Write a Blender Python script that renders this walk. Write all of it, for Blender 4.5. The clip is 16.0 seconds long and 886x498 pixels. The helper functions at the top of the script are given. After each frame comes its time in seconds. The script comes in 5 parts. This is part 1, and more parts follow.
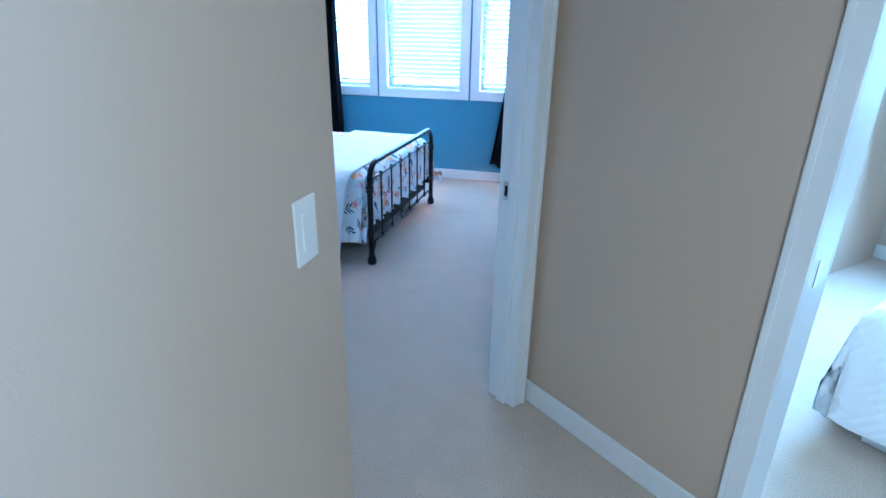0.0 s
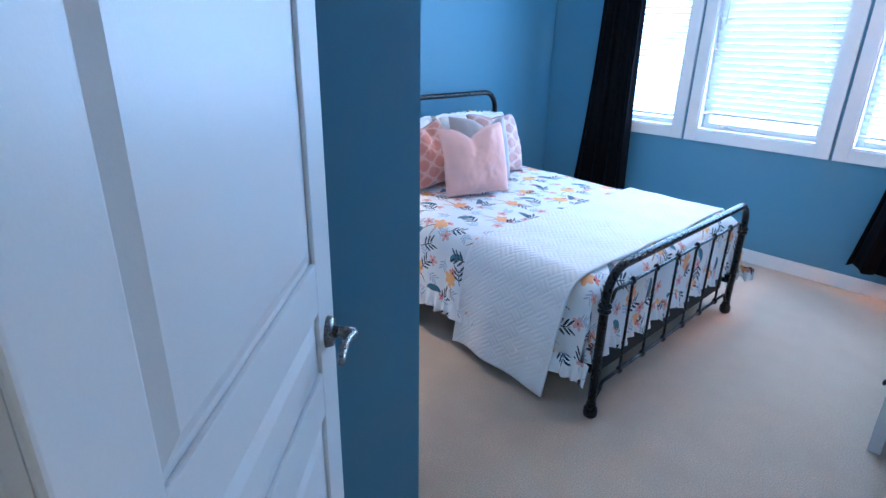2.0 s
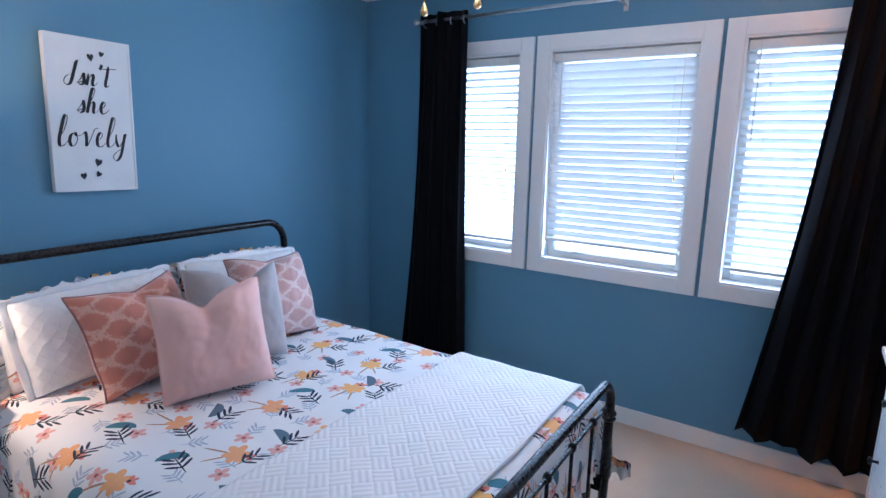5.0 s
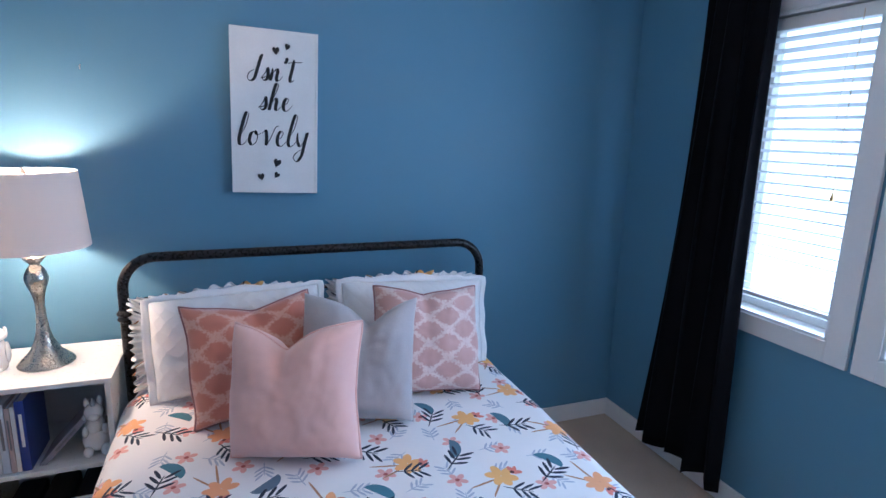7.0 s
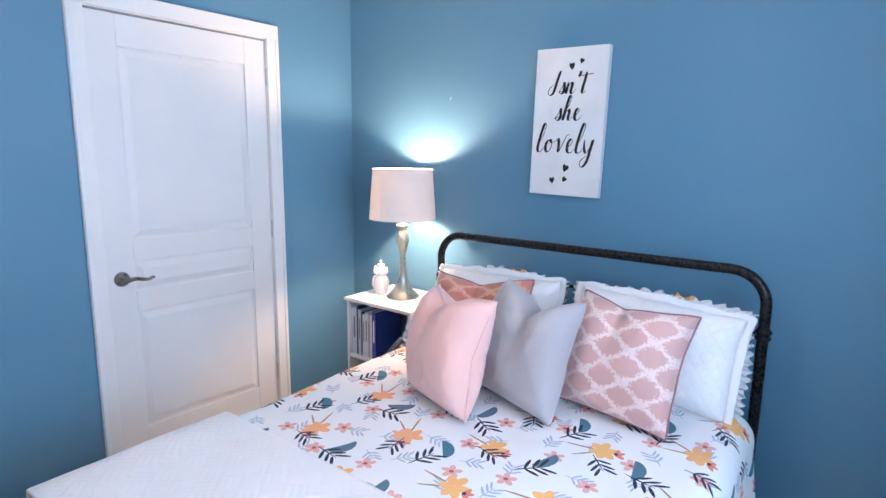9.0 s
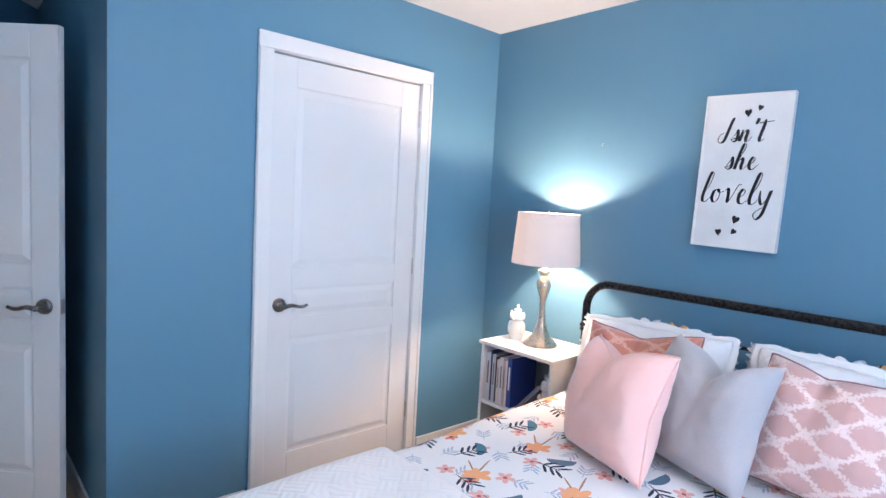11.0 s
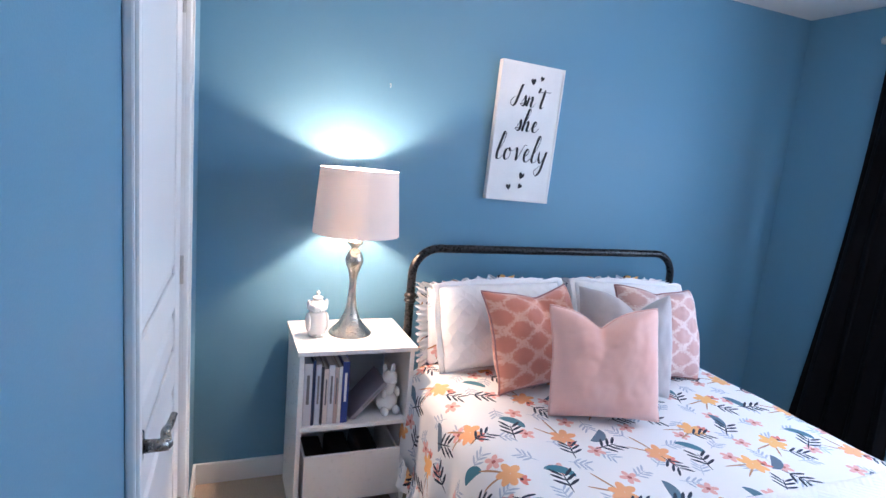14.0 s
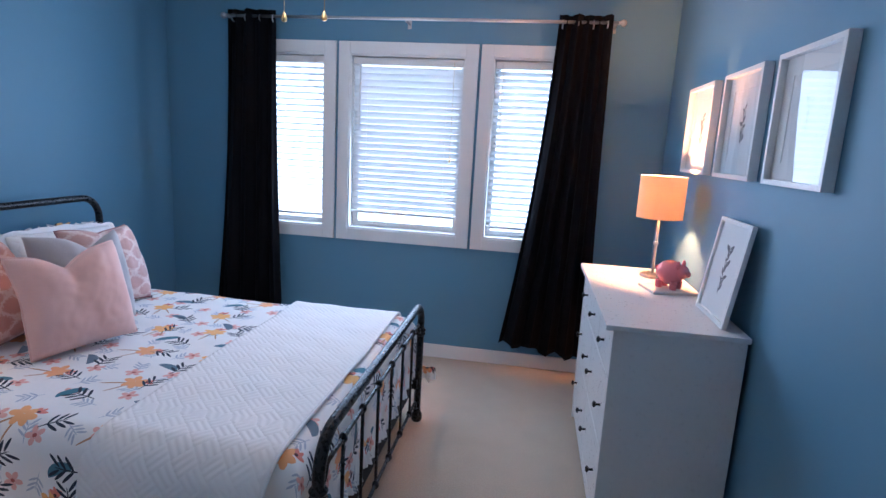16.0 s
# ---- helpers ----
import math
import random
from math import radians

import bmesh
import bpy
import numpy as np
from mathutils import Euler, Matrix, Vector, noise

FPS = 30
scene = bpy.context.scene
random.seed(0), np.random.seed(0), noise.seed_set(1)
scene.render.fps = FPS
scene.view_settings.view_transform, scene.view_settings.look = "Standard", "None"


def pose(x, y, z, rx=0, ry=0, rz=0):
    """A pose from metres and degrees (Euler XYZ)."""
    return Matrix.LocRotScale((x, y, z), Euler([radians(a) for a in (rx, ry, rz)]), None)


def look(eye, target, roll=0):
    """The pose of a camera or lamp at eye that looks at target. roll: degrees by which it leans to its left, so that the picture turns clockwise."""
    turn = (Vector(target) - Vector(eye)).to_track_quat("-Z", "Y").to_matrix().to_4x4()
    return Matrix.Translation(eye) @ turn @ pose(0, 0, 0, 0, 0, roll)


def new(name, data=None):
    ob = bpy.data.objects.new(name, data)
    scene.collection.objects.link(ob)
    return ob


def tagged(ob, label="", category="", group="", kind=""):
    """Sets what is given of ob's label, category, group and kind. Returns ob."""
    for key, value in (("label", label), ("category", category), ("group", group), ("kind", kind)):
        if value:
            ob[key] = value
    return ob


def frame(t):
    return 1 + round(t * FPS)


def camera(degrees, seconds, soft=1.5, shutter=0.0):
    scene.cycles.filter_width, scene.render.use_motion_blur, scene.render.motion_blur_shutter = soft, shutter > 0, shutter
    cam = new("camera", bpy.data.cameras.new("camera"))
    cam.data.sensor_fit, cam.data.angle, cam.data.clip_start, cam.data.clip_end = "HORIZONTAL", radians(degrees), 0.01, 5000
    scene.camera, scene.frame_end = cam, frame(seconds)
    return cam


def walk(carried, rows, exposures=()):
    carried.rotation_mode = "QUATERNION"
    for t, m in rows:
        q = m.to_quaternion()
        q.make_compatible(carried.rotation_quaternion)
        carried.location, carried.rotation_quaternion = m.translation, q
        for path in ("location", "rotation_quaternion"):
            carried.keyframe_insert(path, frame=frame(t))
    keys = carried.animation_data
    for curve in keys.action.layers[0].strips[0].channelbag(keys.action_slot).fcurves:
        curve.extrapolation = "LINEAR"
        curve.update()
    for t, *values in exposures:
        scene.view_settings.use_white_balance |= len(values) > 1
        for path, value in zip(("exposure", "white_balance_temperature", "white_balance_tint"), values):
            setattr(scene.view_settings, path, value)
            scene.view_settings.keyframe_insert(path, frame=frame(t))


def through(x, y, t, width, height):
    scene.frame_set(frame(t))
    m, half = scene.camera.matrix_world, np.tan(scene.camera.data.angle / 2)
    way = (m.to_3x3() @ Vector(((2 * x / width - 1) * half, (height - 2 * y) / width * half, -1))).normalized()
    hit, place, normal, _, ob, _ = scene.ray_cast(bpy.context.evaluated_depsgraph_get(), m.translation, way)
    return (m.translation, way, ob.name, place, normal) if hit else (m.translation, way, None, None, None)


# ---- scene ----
cam = camera(77.6, 16.0)
PATH = [
    (0, (3.333, -2.271, 1.456), (2.876, -0.472, 0.71), 1.0),
    (0.5, (3.272, -1.836, 1.484), (2.519, -0.133, 0.754), 0.7),
    (1, (3.144, -1.49, 1.505), (2.097, 0.05, 0.773), 0.5),
    (1.5, (3.111, -1.119, 1.513), (1.809, 0.215, 0.788), -0.1),
    (2, (3.007, -0.927, 1.482), (1.659, 0.359, 0.756), 1.2),
    (2.5, (2.888, -0.821, 1.462), (1.647, 0.576, 0.748), 2.3),
    (3, (2.859, -0.756, 1.501), (1.697, 0.751, 0.887), 2.2),
    (3.5, (2.795, -0.609, 1.495), (1.687, 0.984, 1.013), 1.8),
    (4, (2.728, -0.317, 1.52), (1.65, 1.322, 1.126), 1.2),
    (4.2, (2.692, -0.208, 1.554), (1.627, 1.438, 1.159), 1.1),
    (6.3, (2.555, 0.922, 1.55), (1.074, 2.214, 1.179), 0.5),
    (6.5, (2.525, 1.006, 1.558), (0.916, 2.132, 1.177), 0.8),
    (7, (2.393, 1.234, 1.565), (0.567, 1.937, 1.149), 1.6),
    (7.5, (2.366, 1.54, 1.58), (0.432, 1.749, 1.115), 1.8),
    (8, (2.287, 1.952, 1.526), (0.355, 1.7, 1.076), 1.0),
    (8.5, (2.253, 2.252, 1.527), (0.427, 1.552, 1.104), 0.3),
    (9, (2.316, 2.502, 1.472), (0.76, 1.291, 1.137), 0.7),
    (9.5, (2.413, 2.614, 1.453), (1.106, 1.13, 1.158), 1.7),
    (10, (2.488, 2.624, 1.441), (1.185, 1.125, 1.2), 2.7),
    (10.2, (2.516, 2.618, 1.433), (1.201, 1.124, 1.244), 2.7),
    (12.3, (2.363, 1.147, 1.445), (0.761, -0.007, 1.125), 2.4),
    (12.5, (2.361, 0.988, 1.453), (0.637, 0.034, 1.108), 2.9),
    (13, (2.344, 0.642, 1.48), (0.42, 0.236, 1.113), 4.3),
    (13.5, (2.26, 0.34, 1.475), (0.301, 0.521, 1.112), 4.9),
    (14, (2.36, 0.095, 1.488), (0.534, 0.839, 1.152), 5.3),
    (14.2, (2.411, -0.044, 1.494), (0.695, 0.934, 1.185), 5.2),
    (14.5, (2.528, -0.185, 1.567), (1.012, 1.076, 1.234), 5.1),
    (14.7, (2.578, -0.258, 1.549), (1.22, 1.174, 1.223), 4.9),
    (15, (2.646, -0.345, 1.524), (1.555, 1.298, 1.195), 4.8),
    (15.5, (2.613, -0.447, 1.496), (2.047, 1.444, 1.173), 4.2),
    (16, (2.576, -0.465, 1.475), (2.277, 1.477, 1.105), 3.1),
]

# ---- world and lights ----
EXPOSURES = [(0.0, 0.62, 3620, 1), (1.0, 0.78, 3450, 0), (2.0, 0.38, 4150, 6), (3.0, 0.15, 4420, 10), (4.2, 0.0, 4700, 12), (6.3, -0.8, 4600, 12), (7.0, -0.55, 4650, 12), (7.5, -0.2, 4650, 11), (8.0, 0.12, 4580, 9), (8.5, 0.2, 4750, 10),
             (9.5, 0.18, 5130, 13), (10.2, 0.2, 5050, 12), (12.3, 0.37, 5100, 12), (13.5, 0.3, 5100, 13), (14.5, 0.15, 4820, 15), (15.0, 0.0, 4880, 16), (16.0, -0.40, 4830, 15)]
walk(cam, [(t, look(eye, target, roll)) for t, eye, target, roll in PATH], EXPOSURES)

YW, XE, H = 3.19, 3.37, 2.43          # window wall, east wall, ceiling height
R2 = math.sqrt(2)

world = bpy.data.worlds.new("world")
scene.world = world
world.use_nodes = True
wn = world.node_tree
sky = wn.nodes.new("ShaderNodeTexSky")
sky.sky_type, sky.sun_disc, sky.sun_elevation, sky.sun_rotation = "NISHITA", False, radians(50), radians(200)
wn.links.new(sky.outputs[0], wn.nodes["Background"].inputs[0])
wn.nodes["Background"].inputs[1].default_value = 0.15
sun = new("sun", bpy.data.lights.new("sun", "SUN"))
sun.data.energy, sun.data.angle, sun.data.color = 3.0, radians(0.5), (1, 0.95, 0.88)
sun.matrix_world = look((0, -8, 12), (0, 0, 0))


def lamp(name, kind, m, watts, color, size=0.1, size_y=None):
    ob = new(name, bpy.data.lights.new(name, kind))
    ob.data.energy, ob.data.color = watts, color
    if kind == "AREA":
        ob.data.shape, ob.data.size, ob.data.size_y = "RECTANGLE", size, size_y or size
    else:
        ob.data.shadow_soft_size = size
    ob.matrix_world = m
    return ob


WIN = [(0.60, 1.235), (1.253, 2.178), (2.196, 2.83)]     # outer edges of the three window units
WZ0, WZ1 = 0.796, 2.112
for a, b in WIN:
    lamp("window_light", "AREA", look(((a + b) / 2, YW - 0.002, 1.454), ((a + b) / 2, 0, 1.30)), 18.0 * (b - a), (0.84, 0.93, 1.0), b - a - 0.18, 1.12)
lamp("bedside_bulb", "POINT", pose(0.205, 0.592, 1.305), 44, (1.0, 0.61, 0.33), 0.032)
lamp("dresser_bulb", "POINT", pose(3.205, 2.36, 1.30), 80, (1.0, 0.36, 0.11), 0.03)
lamp("fan_bulb", "POINT", pose(1.68, 1.68, 2.15), 13, (1.0, 0.74, 0.48), 0.06)
lamp("hall_light", "AREA", look((3.7, -2.7, 2.36), (3.7, -2.7, 0)), 24, (1.0, 0.86, 0.62), 0.35)
# unseen fill lamp, added to brighten the room past the hall doorway
lamp("other_room_fill", "AREA", look((5.3, 1.0, 1.6), (4.4, -0.5, 0.8)), 75, (0.78, 0.93, 1.0), 1.0, 1.2)


# ---- shader expressions ----
class X:
    """A value in a node tree, with arithmetic."""

    def __init__(self, tree, out):
        self.t, self.o = tree, out

    def op(self, kind, *others):
        n = self.t.nodes.new("ShaderNodeMath")
        n.operation = kind
        for i, v in enumerate((self, *others)):
            if isinstance(v, X):
                self.t.links.new(v.o, n.inputs[i])
            else:
                n.inputs[i].default_value = v
        return X(self.t, n.outputs[0])

    def __add__(self, b): return self.op("ADD", b)
    def __sub__(self, b): return self.op("SUBTRACT", b)
    def __mul__(self, b): return self.op("MULTIPLY", b)
    def __truediv__(self, b): return self.op("DIVIDE", b)
    def lt(self, b): return self.op("LESS_THAN", b)
    def gt(self, b): return self.op("GREATER_THAN", b)
    def mx(self, b): return self.op("MAXIMUM", b)
    def mn(self, b): return self.op("MINIMUM", b)
    def ab(self): return self.op("ABSOLUTE")
    def fl(self): return self.op("FLOOR")
    def fr(self): return self.op("FRACT")
    def sin(self): return self.op("SINE")
    def cos(self): return self.op("COSINE")


def principled(name, rough=0.6, metal=0.0):
    m = bpy.data.materials.new(name)
    m.use_nodes = True
    p = m.node_tree.nodes["Principled BSDF"]
    p.inputs["Roughness"].default_value, p.inputs["Metallic"].default_value = rough, metal
    return m, m.node_tree, p


def coords(t, kind="Object"):
    return t.nodes.new("ShaderNodeTexCoord").outputs[kind]


def noise_tex(t, scale, detail=4, kind="Object"):
    n = t.nodes.new("ShaderNodeTexNoise")
    n.inputs["Scale"].default_value, n.inputs["Detail"].default_value = scale, detail
    t.links.new(coords(t, kind), n.inputs["Vector"])
    return n.outputs[0]


def mix(t, fac, a, b):
    n = t.nodes.new("ShaderNodeMix")
    n.data_type = "RGBA"
    for sock, v in ((n.inputs[0], fac), (n.inputs[6], a), (n.inputs[7], b)):
        if isinstance(v, X):
            t.links.new(v.o, sock)
        elif isinstance(v, bpy.types.NodeSocket):
            t.links.new(v, sock)
        elif isinstance(v, tuple):
            sock.default_value = (*v, 1)
        else:
            sock.default_value = v
    return n.outputs[2]


def bump(t, p, height, strength=0.2, dist=0.002, chain=None):
    b = t.nodes.new("ShaderNodeBump")
    b.inputs["Strength"].default_value, b.inputs["Distance"].default_value = strength, dist
    t.links.new(height.o if isinstance(height, X) else height, b.inputs["Height"])
    if chain:
        t.links.new(chain, b.inputs["Normal"])
    t.links.new(b.outputs[0], p.inputs["Normal"])
    return b.outputs[0]


def surface(name, a, b, rough=0.6, metal=0.0, big=1.5, fine=120, bumpy=0.15, dist=0.001, sheen=0.0):
    """A two-scale surface: colour drifts from a to b, fine relief."""
    m, t, p = principled(name, rough, metal)
    low = X(t, noise_tex(t, big, 3))
    high = X(t, noise_tex(t, fine, 3))
    t.links.new(mix(t, (low * 0.7 + high * 0.3 - 0.3) * 2.2, a, b), p.inputs["Base Color"])
    t.links.new((high * 0.16 + (rough - 0.08)).o, p.inputs["Roughness"])
    bump(t, p, high, bumpy, dist)
    if sheen:
        p.inputs["Sheen Weight"].default_value = sheen
    return m


BLUE = surface("blue_wall_paint", (0.112, 0.245, 0.362), (0.126, 0.265, 0.386), 0.55, big=0.8, fine=260, bumpy=0.25)
BEIGE = surface("beige_wall_paint", (0.50, 0.40, 0.29), (0.55, 0.45, 0.33), 0.6, big=0.8, fine=260, bumpy=0.25)
CEIL = surface("ceiling_paint", (0.74, 0.73, 0.71), (0.80, 0.79, 0.77), 0.8, big=1, fine=180, bumpy=0.5, dist=0.002)
TRIM = surface("white_trim_paint", (0.76, 0.76, 0.75), (0.82, 0.82, 0.81), 0.35, big=2, fine=90, bumpy=0.08)
DOORW = surface("white_door_paint", (0.74, 0.74, 0.74), (0.80, 0.80, 0.80), 0.38, big=2, fine=300, bumpy=0.12)
FURN = surface("white_furniture_lacquer", (0.74, 0.74, 0.73), (0.81, 0.81, 0.80), 0.3, big=3, fine=60, bumpy=0.05)
BLACKM = surface("black_enamelled_iron", (0.008, 0.008, 0.009), (0.012, 0.012, 0.013), 0.28, big=4, fine=90, bumpy=0.02)
DARKBOX = surface("dark_fabric", (0.02, 0.018, 0.017), (0.035, 0.03, 0.028), 0.9, fine=200, bumpy=0.4)
NICKEL = surface("brushed_nickel", (0.55, 0.53, 0.50), (0.62, 0.60, 0.57), 0.3, 1.0, big=5, fine=200, bumpy=0.06)
SATIN = surface("satin_gold_nickel", (0.56, 0.52, 0.44), (0.66, 0.62, 0.53), 0.28, 1.0, big=5, fine=250, bumpy=0.06)
WHITEC = surface("white_cotton", (0.80, 0.80, 0.81), (0.86, 0.86, 0.86), 0.85, big=3, fine=220, bumpy=0.35, sheen=0.2)
PINKC = surface("pale_pink_velvet", (0.78, 0.47, 0.41), (0.84, 0.55, 0.49), 0.7, big=5, fine=260, bumpy=0.25, sheen=0.4)
GREYC = surface("grey_velvet", (0.36, 0.34, 0.35), (0.46, 0.44, 0.45), 0.65, big=6, fine=200, bumpy=0.4, sheen=0.4)
PIPING = surface("mauve_piping", (0.30, 0.15, 0.15), (0.36, 0.19, 0.19), 0.7)
PORCELAIN = surface("white_porcelain", (0.82, 0.81, 0.79), (0.86, 0.85, 0.83), 0.15, big=4, fine=60, bumpy=0.03)
PIGPINK = surface("glossy_pink_ceramic", (0.80, 0.22, 0.24), (0.84, 0.26, 0.28), 0.15, big=4, fine=60, bumpy=0.02)
MARBLE = surface("pale_stone", (0.62, 0.58, 0.53), (0.75, 0.72, 0.68), 0.4, big=9, fine=70)
PAPER = surface("white_paper", (0.80, 0.80, 0.79), (0.84, 0.84, 0.83), 0.8, fine=300, bumpy=0.05)
INK = surface("black_ink", (0.012, 0.012, 0.013), (0.02, 0.02, 0.02), 0.7)
INKGREY = surface("grey_ink", (0.13, 0.13, 0.14), (0.25, 0.25, 0.26), 0.8)
CANVAS = surface("whitewashed_board", (0.72, 0.72, 0.71), (0.81, 0.81, 0.80), 0.7, big=6, fine=140, bumpy=0.2)
BRASS = surface("warm_brass", (0.60, 0.42, 0.18), (0.70, 0.50, 0.24), 0.3, 1.0)
PLASTIC = surface("white_plastic", (0.76, 0.75, 0.72), (0.80, 0.79, 0.76), 0.35, bumpy=0.02)
# near-black colour painted in place of the shade inside a hole
HOLE_SHADE = surface("painted_hole_shade", (0.01, 0.01, 0.01), (0.015, 0.015, 0.015), 0.9)
CURT = surface("black_blackout_cloth", (0.002, 0.002, 0.003), (0.004, 0.004, 0.006), 0.85, big=3, fine=180, bumpy=0.3)
HOOKM = surface("steel", (0.5, 0.5, 0.5), (0.6, 0.6, 0.6), 0.3, 1.0)


LEVER = surface("dark_satin_nickel", (0.20, 0.19, 0.18), (0.27, 0.26, 0.25), 0.28, 1.0, big=5, fine=200, bumpy=0.05)
for dull in (CURT, BLACKM):
    dull.node_tree.nodes["Principled BSDF"].inputs["Specular IOR Level"].default_value = 0.12 if dull is CURT else 0.28


def carpet_material():
    m, t, p = principled("beige_carpet", 0.95)
    tuft, wide, mid = X(t, noise_tex(t, 190, 2)), X(t, noise_tex(t, 1.3, 3)), X(t, noise_tex(t, 7, 5))
    c = mix(t, (wide * 0.6 + mid * 0.7 - 0.4) * 2.4, (0.50, 0.405, 0.29), (0.66, 0.55, 0.40))
    t.links.new(mix(t, (tuft - 0.35) * 2.2, (0.40, 0.32, 0.24), c), p.inputs["Base Color"])
    bump(t, p, tuft * 0.7 + mid * 0.6, 0.7, 0.006)
    p.inputs["Sheen Weight"].default_value = 0.15
    return m


def shade_material(name, color, through=0.5):
    m = bpy.data.materials.new(name)
    m.use_nodes = True
    t = m.node_tree
    out, p = t.nodes["Material Output"], t.nodes["Principled BSDF"]
    p.inputs["Base Color"].default_value, p.inputs["Roughness"].default_value = (*color, 1), 0.8
    tr, mx = t.nodes.new("ShaderNodeBsdfTranslucent"), t.nodes.new("ShaderNodeMixShader")
    tr.inputs[0].default_value = (*color, 1)
    mx.inputs[0].default_value = through
    weave = X(t, noise_tex(t, 240, 2))
    bump(t, p, weave, 0.2, 0.001)
    t.links.new(p.outputs[0], mx.inputs[1])
    t.links.new(tr.outputs[0], mx.inputs[2])
    t.links.new(mx.outputs[0], out.inputs[0])
    return m


def glass_material():
    m = bpy.data.materials.new("clear_glass")
    m.use_nodes = True
    t = m.node_tree
    tr, gl, mx, fr = (t.nodes.new(k) for k in ("ShaderNodeBsdfTransparent", "ShaderNodeBsdfGlossy", "ShaderNodeMixShader", "ShaderNodeFresnel"))
    gl.inputs["Roughness"].default_value = 0.02
    fr.inputs[0].default_value = 1.5
    t.links.new(fr.outputs[0], mx.inputs[0])
    t.links.new(tr.outputs[0], mx.inputs[1])
    t.links.new(gl.outputs[0], mx.inputs[2])
    t.links.new(mx.outputs[0], t.nodes["Material Output"].inputs[0])
    return m


def glow_material(name, color, strength):
    m, t, p = principled(name, 0.4)
    p.inputs["Base Color"].default_value = (*color, 1)
    p.inputs["Emission Color"].default_value, p.inputs["Emission Strength"].default_value = (*color, 1), strength
    return m


def floral_material():
    """White cotton printed with sprigs, orange flowers, slate petals and small pink blooms, in metres of cloth (UV)."""
    m, t, p = principled("floral_printed_cotton", 0.85)
    sep = t.nodes.new("ShaderNodeSeparateXYZ")
    t.links.new(coords(t, "UV"), sep.inputs[0])
    u, v = X(t, sep.outputs[0]) / 1.14, X(t, sep.outputs[1]) / 1.14

    def cell(size_u, size_v, ou, ov, jitter, seed, spin):
        cu, row = u / size_u + ou, v / size_v + ov
        shift = (row.fl() * 0.5).fr()
        cu = cu + shift
        wnz = t.nodes.new("ShaderNodeTexWhiteNoise")
        comb = t.nodes.new("ShaderNodeCombineXYZ")
        t.links.new(cu.fl().o, comb.inputs[0])
        t.links.new(row.fl().o, comb.inputs[1])
        comb.inputs[2].default_value = seed
        t.links.new(comb.outputs[0], wnz.inputs[0])
        s3 = t.nodes.new("ShaderNodeSeparateXYZ")
        t.links.new(wnz.outputs[1], s3.inputs[0])
        ra, rb, rc = (X(t, s3.outputs[i]) for i in range(3))
        a = (cu.fr() - 0.5) * size_u - (ra - 0.5) * jitter
        b = (row.fr() - 0.5) * size_v - (rb - 0.5) * jitter
        ang = (rc - 0.5) * spin
        c, s = ang.cos(), ang.sin()
        return a * c - b * s, a * s + b * c, rc

    def blob(a, b, ca, cb, la, lb, deg):
        c, s = math.cos(radians(deg)), math.sin(radians(deg))
        x, y = a - ca, b - cb
        e, f = (x * c + y * s) / la, (y * c - x * s) / lb
        return (e * e + f * f).lt(1.0)

    def union(parts):
        r = parts[0]
        for q in parts[1:]:
            r = r.mx(q)
        return r

    def sprig(a, b, k):
        parts = [blob(a, b, 0, 0, 0.040 * k, 0.0022 * k, 90)]
        for h, deg in ((-0.012, 38), (0.010, 42), (0.030, 50)):
            for sgn in (1, -1):
                parts.append(blob(a, b, sgn * 0.017 * k, (h + 0.012) * k, 0.021 * k, 0.0044 * k, deg if sgn > 0 else 180 - deg))
        return union(parts)

    col = (0.82, 0.82, 0.82)
    # grey small sprigs
    a, b, r = cell(0.135, 0.12, 0.2, 0.35, 0.05, 3.0, 6.0)
    col = mix(t, sprig(a, b, 0.72), col, (0.44, 0.50, 0.60))
    # pink blooms
    a, b, r = cell(0.15, 0.17, 0.55, 0.1, 0.06, 7.0, 6.0)
    col = mix(t, union([blob(a, b, 0.016 * math.cos(q), 0.016 * math.sin(q), 0.012, 0.008, math.degrees(q)) for q in (0.3, 1.55, 2.8, 4.1, 5.3)]), col, (0.74, 0.42, 0.38))
    col = mix(t, blob(a, b, 0, 0, 0.006, 0.006, 0), col, (0.40, 0.11, 0.10))
    # slate half petals
    a, b, r = cell(0.25, 0.23, 0.62, 0.62, 0.05, 11.0, 2.2)
    col = mix(t, blob(a, b, 0, 0, 0.042, 0.030, 0).mn(b.gt(-0.002)), col, mix(t, r, (0.06, 0.20, 0.27), (0.13, 0.17, 0.23)))
    # orange flowers with stems and a pink crown
    a, b, r = cell(0.25, 0.23, 0.10, 0.10, 0.05, 17.0, 2.0)
    stems = union([blob(a, b, -0.026, -0.048, 0.046, 0.0030, 58), blob(a, b, 0.008, -0.050, 0.040, 0.0028, 96)])
    col = mix(t, stems, col, (0.42, 0.24, 0.13))
    petals = union([blob(a, b, 0.024 * math.cos(q), 0.020 * math.sin(q), 0.020, 0.012, math.degrees(q)) for q in (0.2, 1.3, 2.5, 3.6, 4.7, 5.6)])
    col = mix(t, petals, col, mix(t, r, (0.84, 0.50, 0.16), (0.82, 0.40, 0.20)))
    col = mix(t, union([blob(a, b, 0.030, 0.030, 0.016, 0.007, 30), blob(a, b, 0.022, 0.036, 0.014, 0.006, 100), blob(a, b, 0.012, 0.034, 0.012, 0.006, 150)]), col, (0.70, 0.24, 0.19))
    col = mix(t, blob(a, b, 0.020, 0.026, 0.006, 0.005, 0), col, (0.10, 0.035, 0.04))
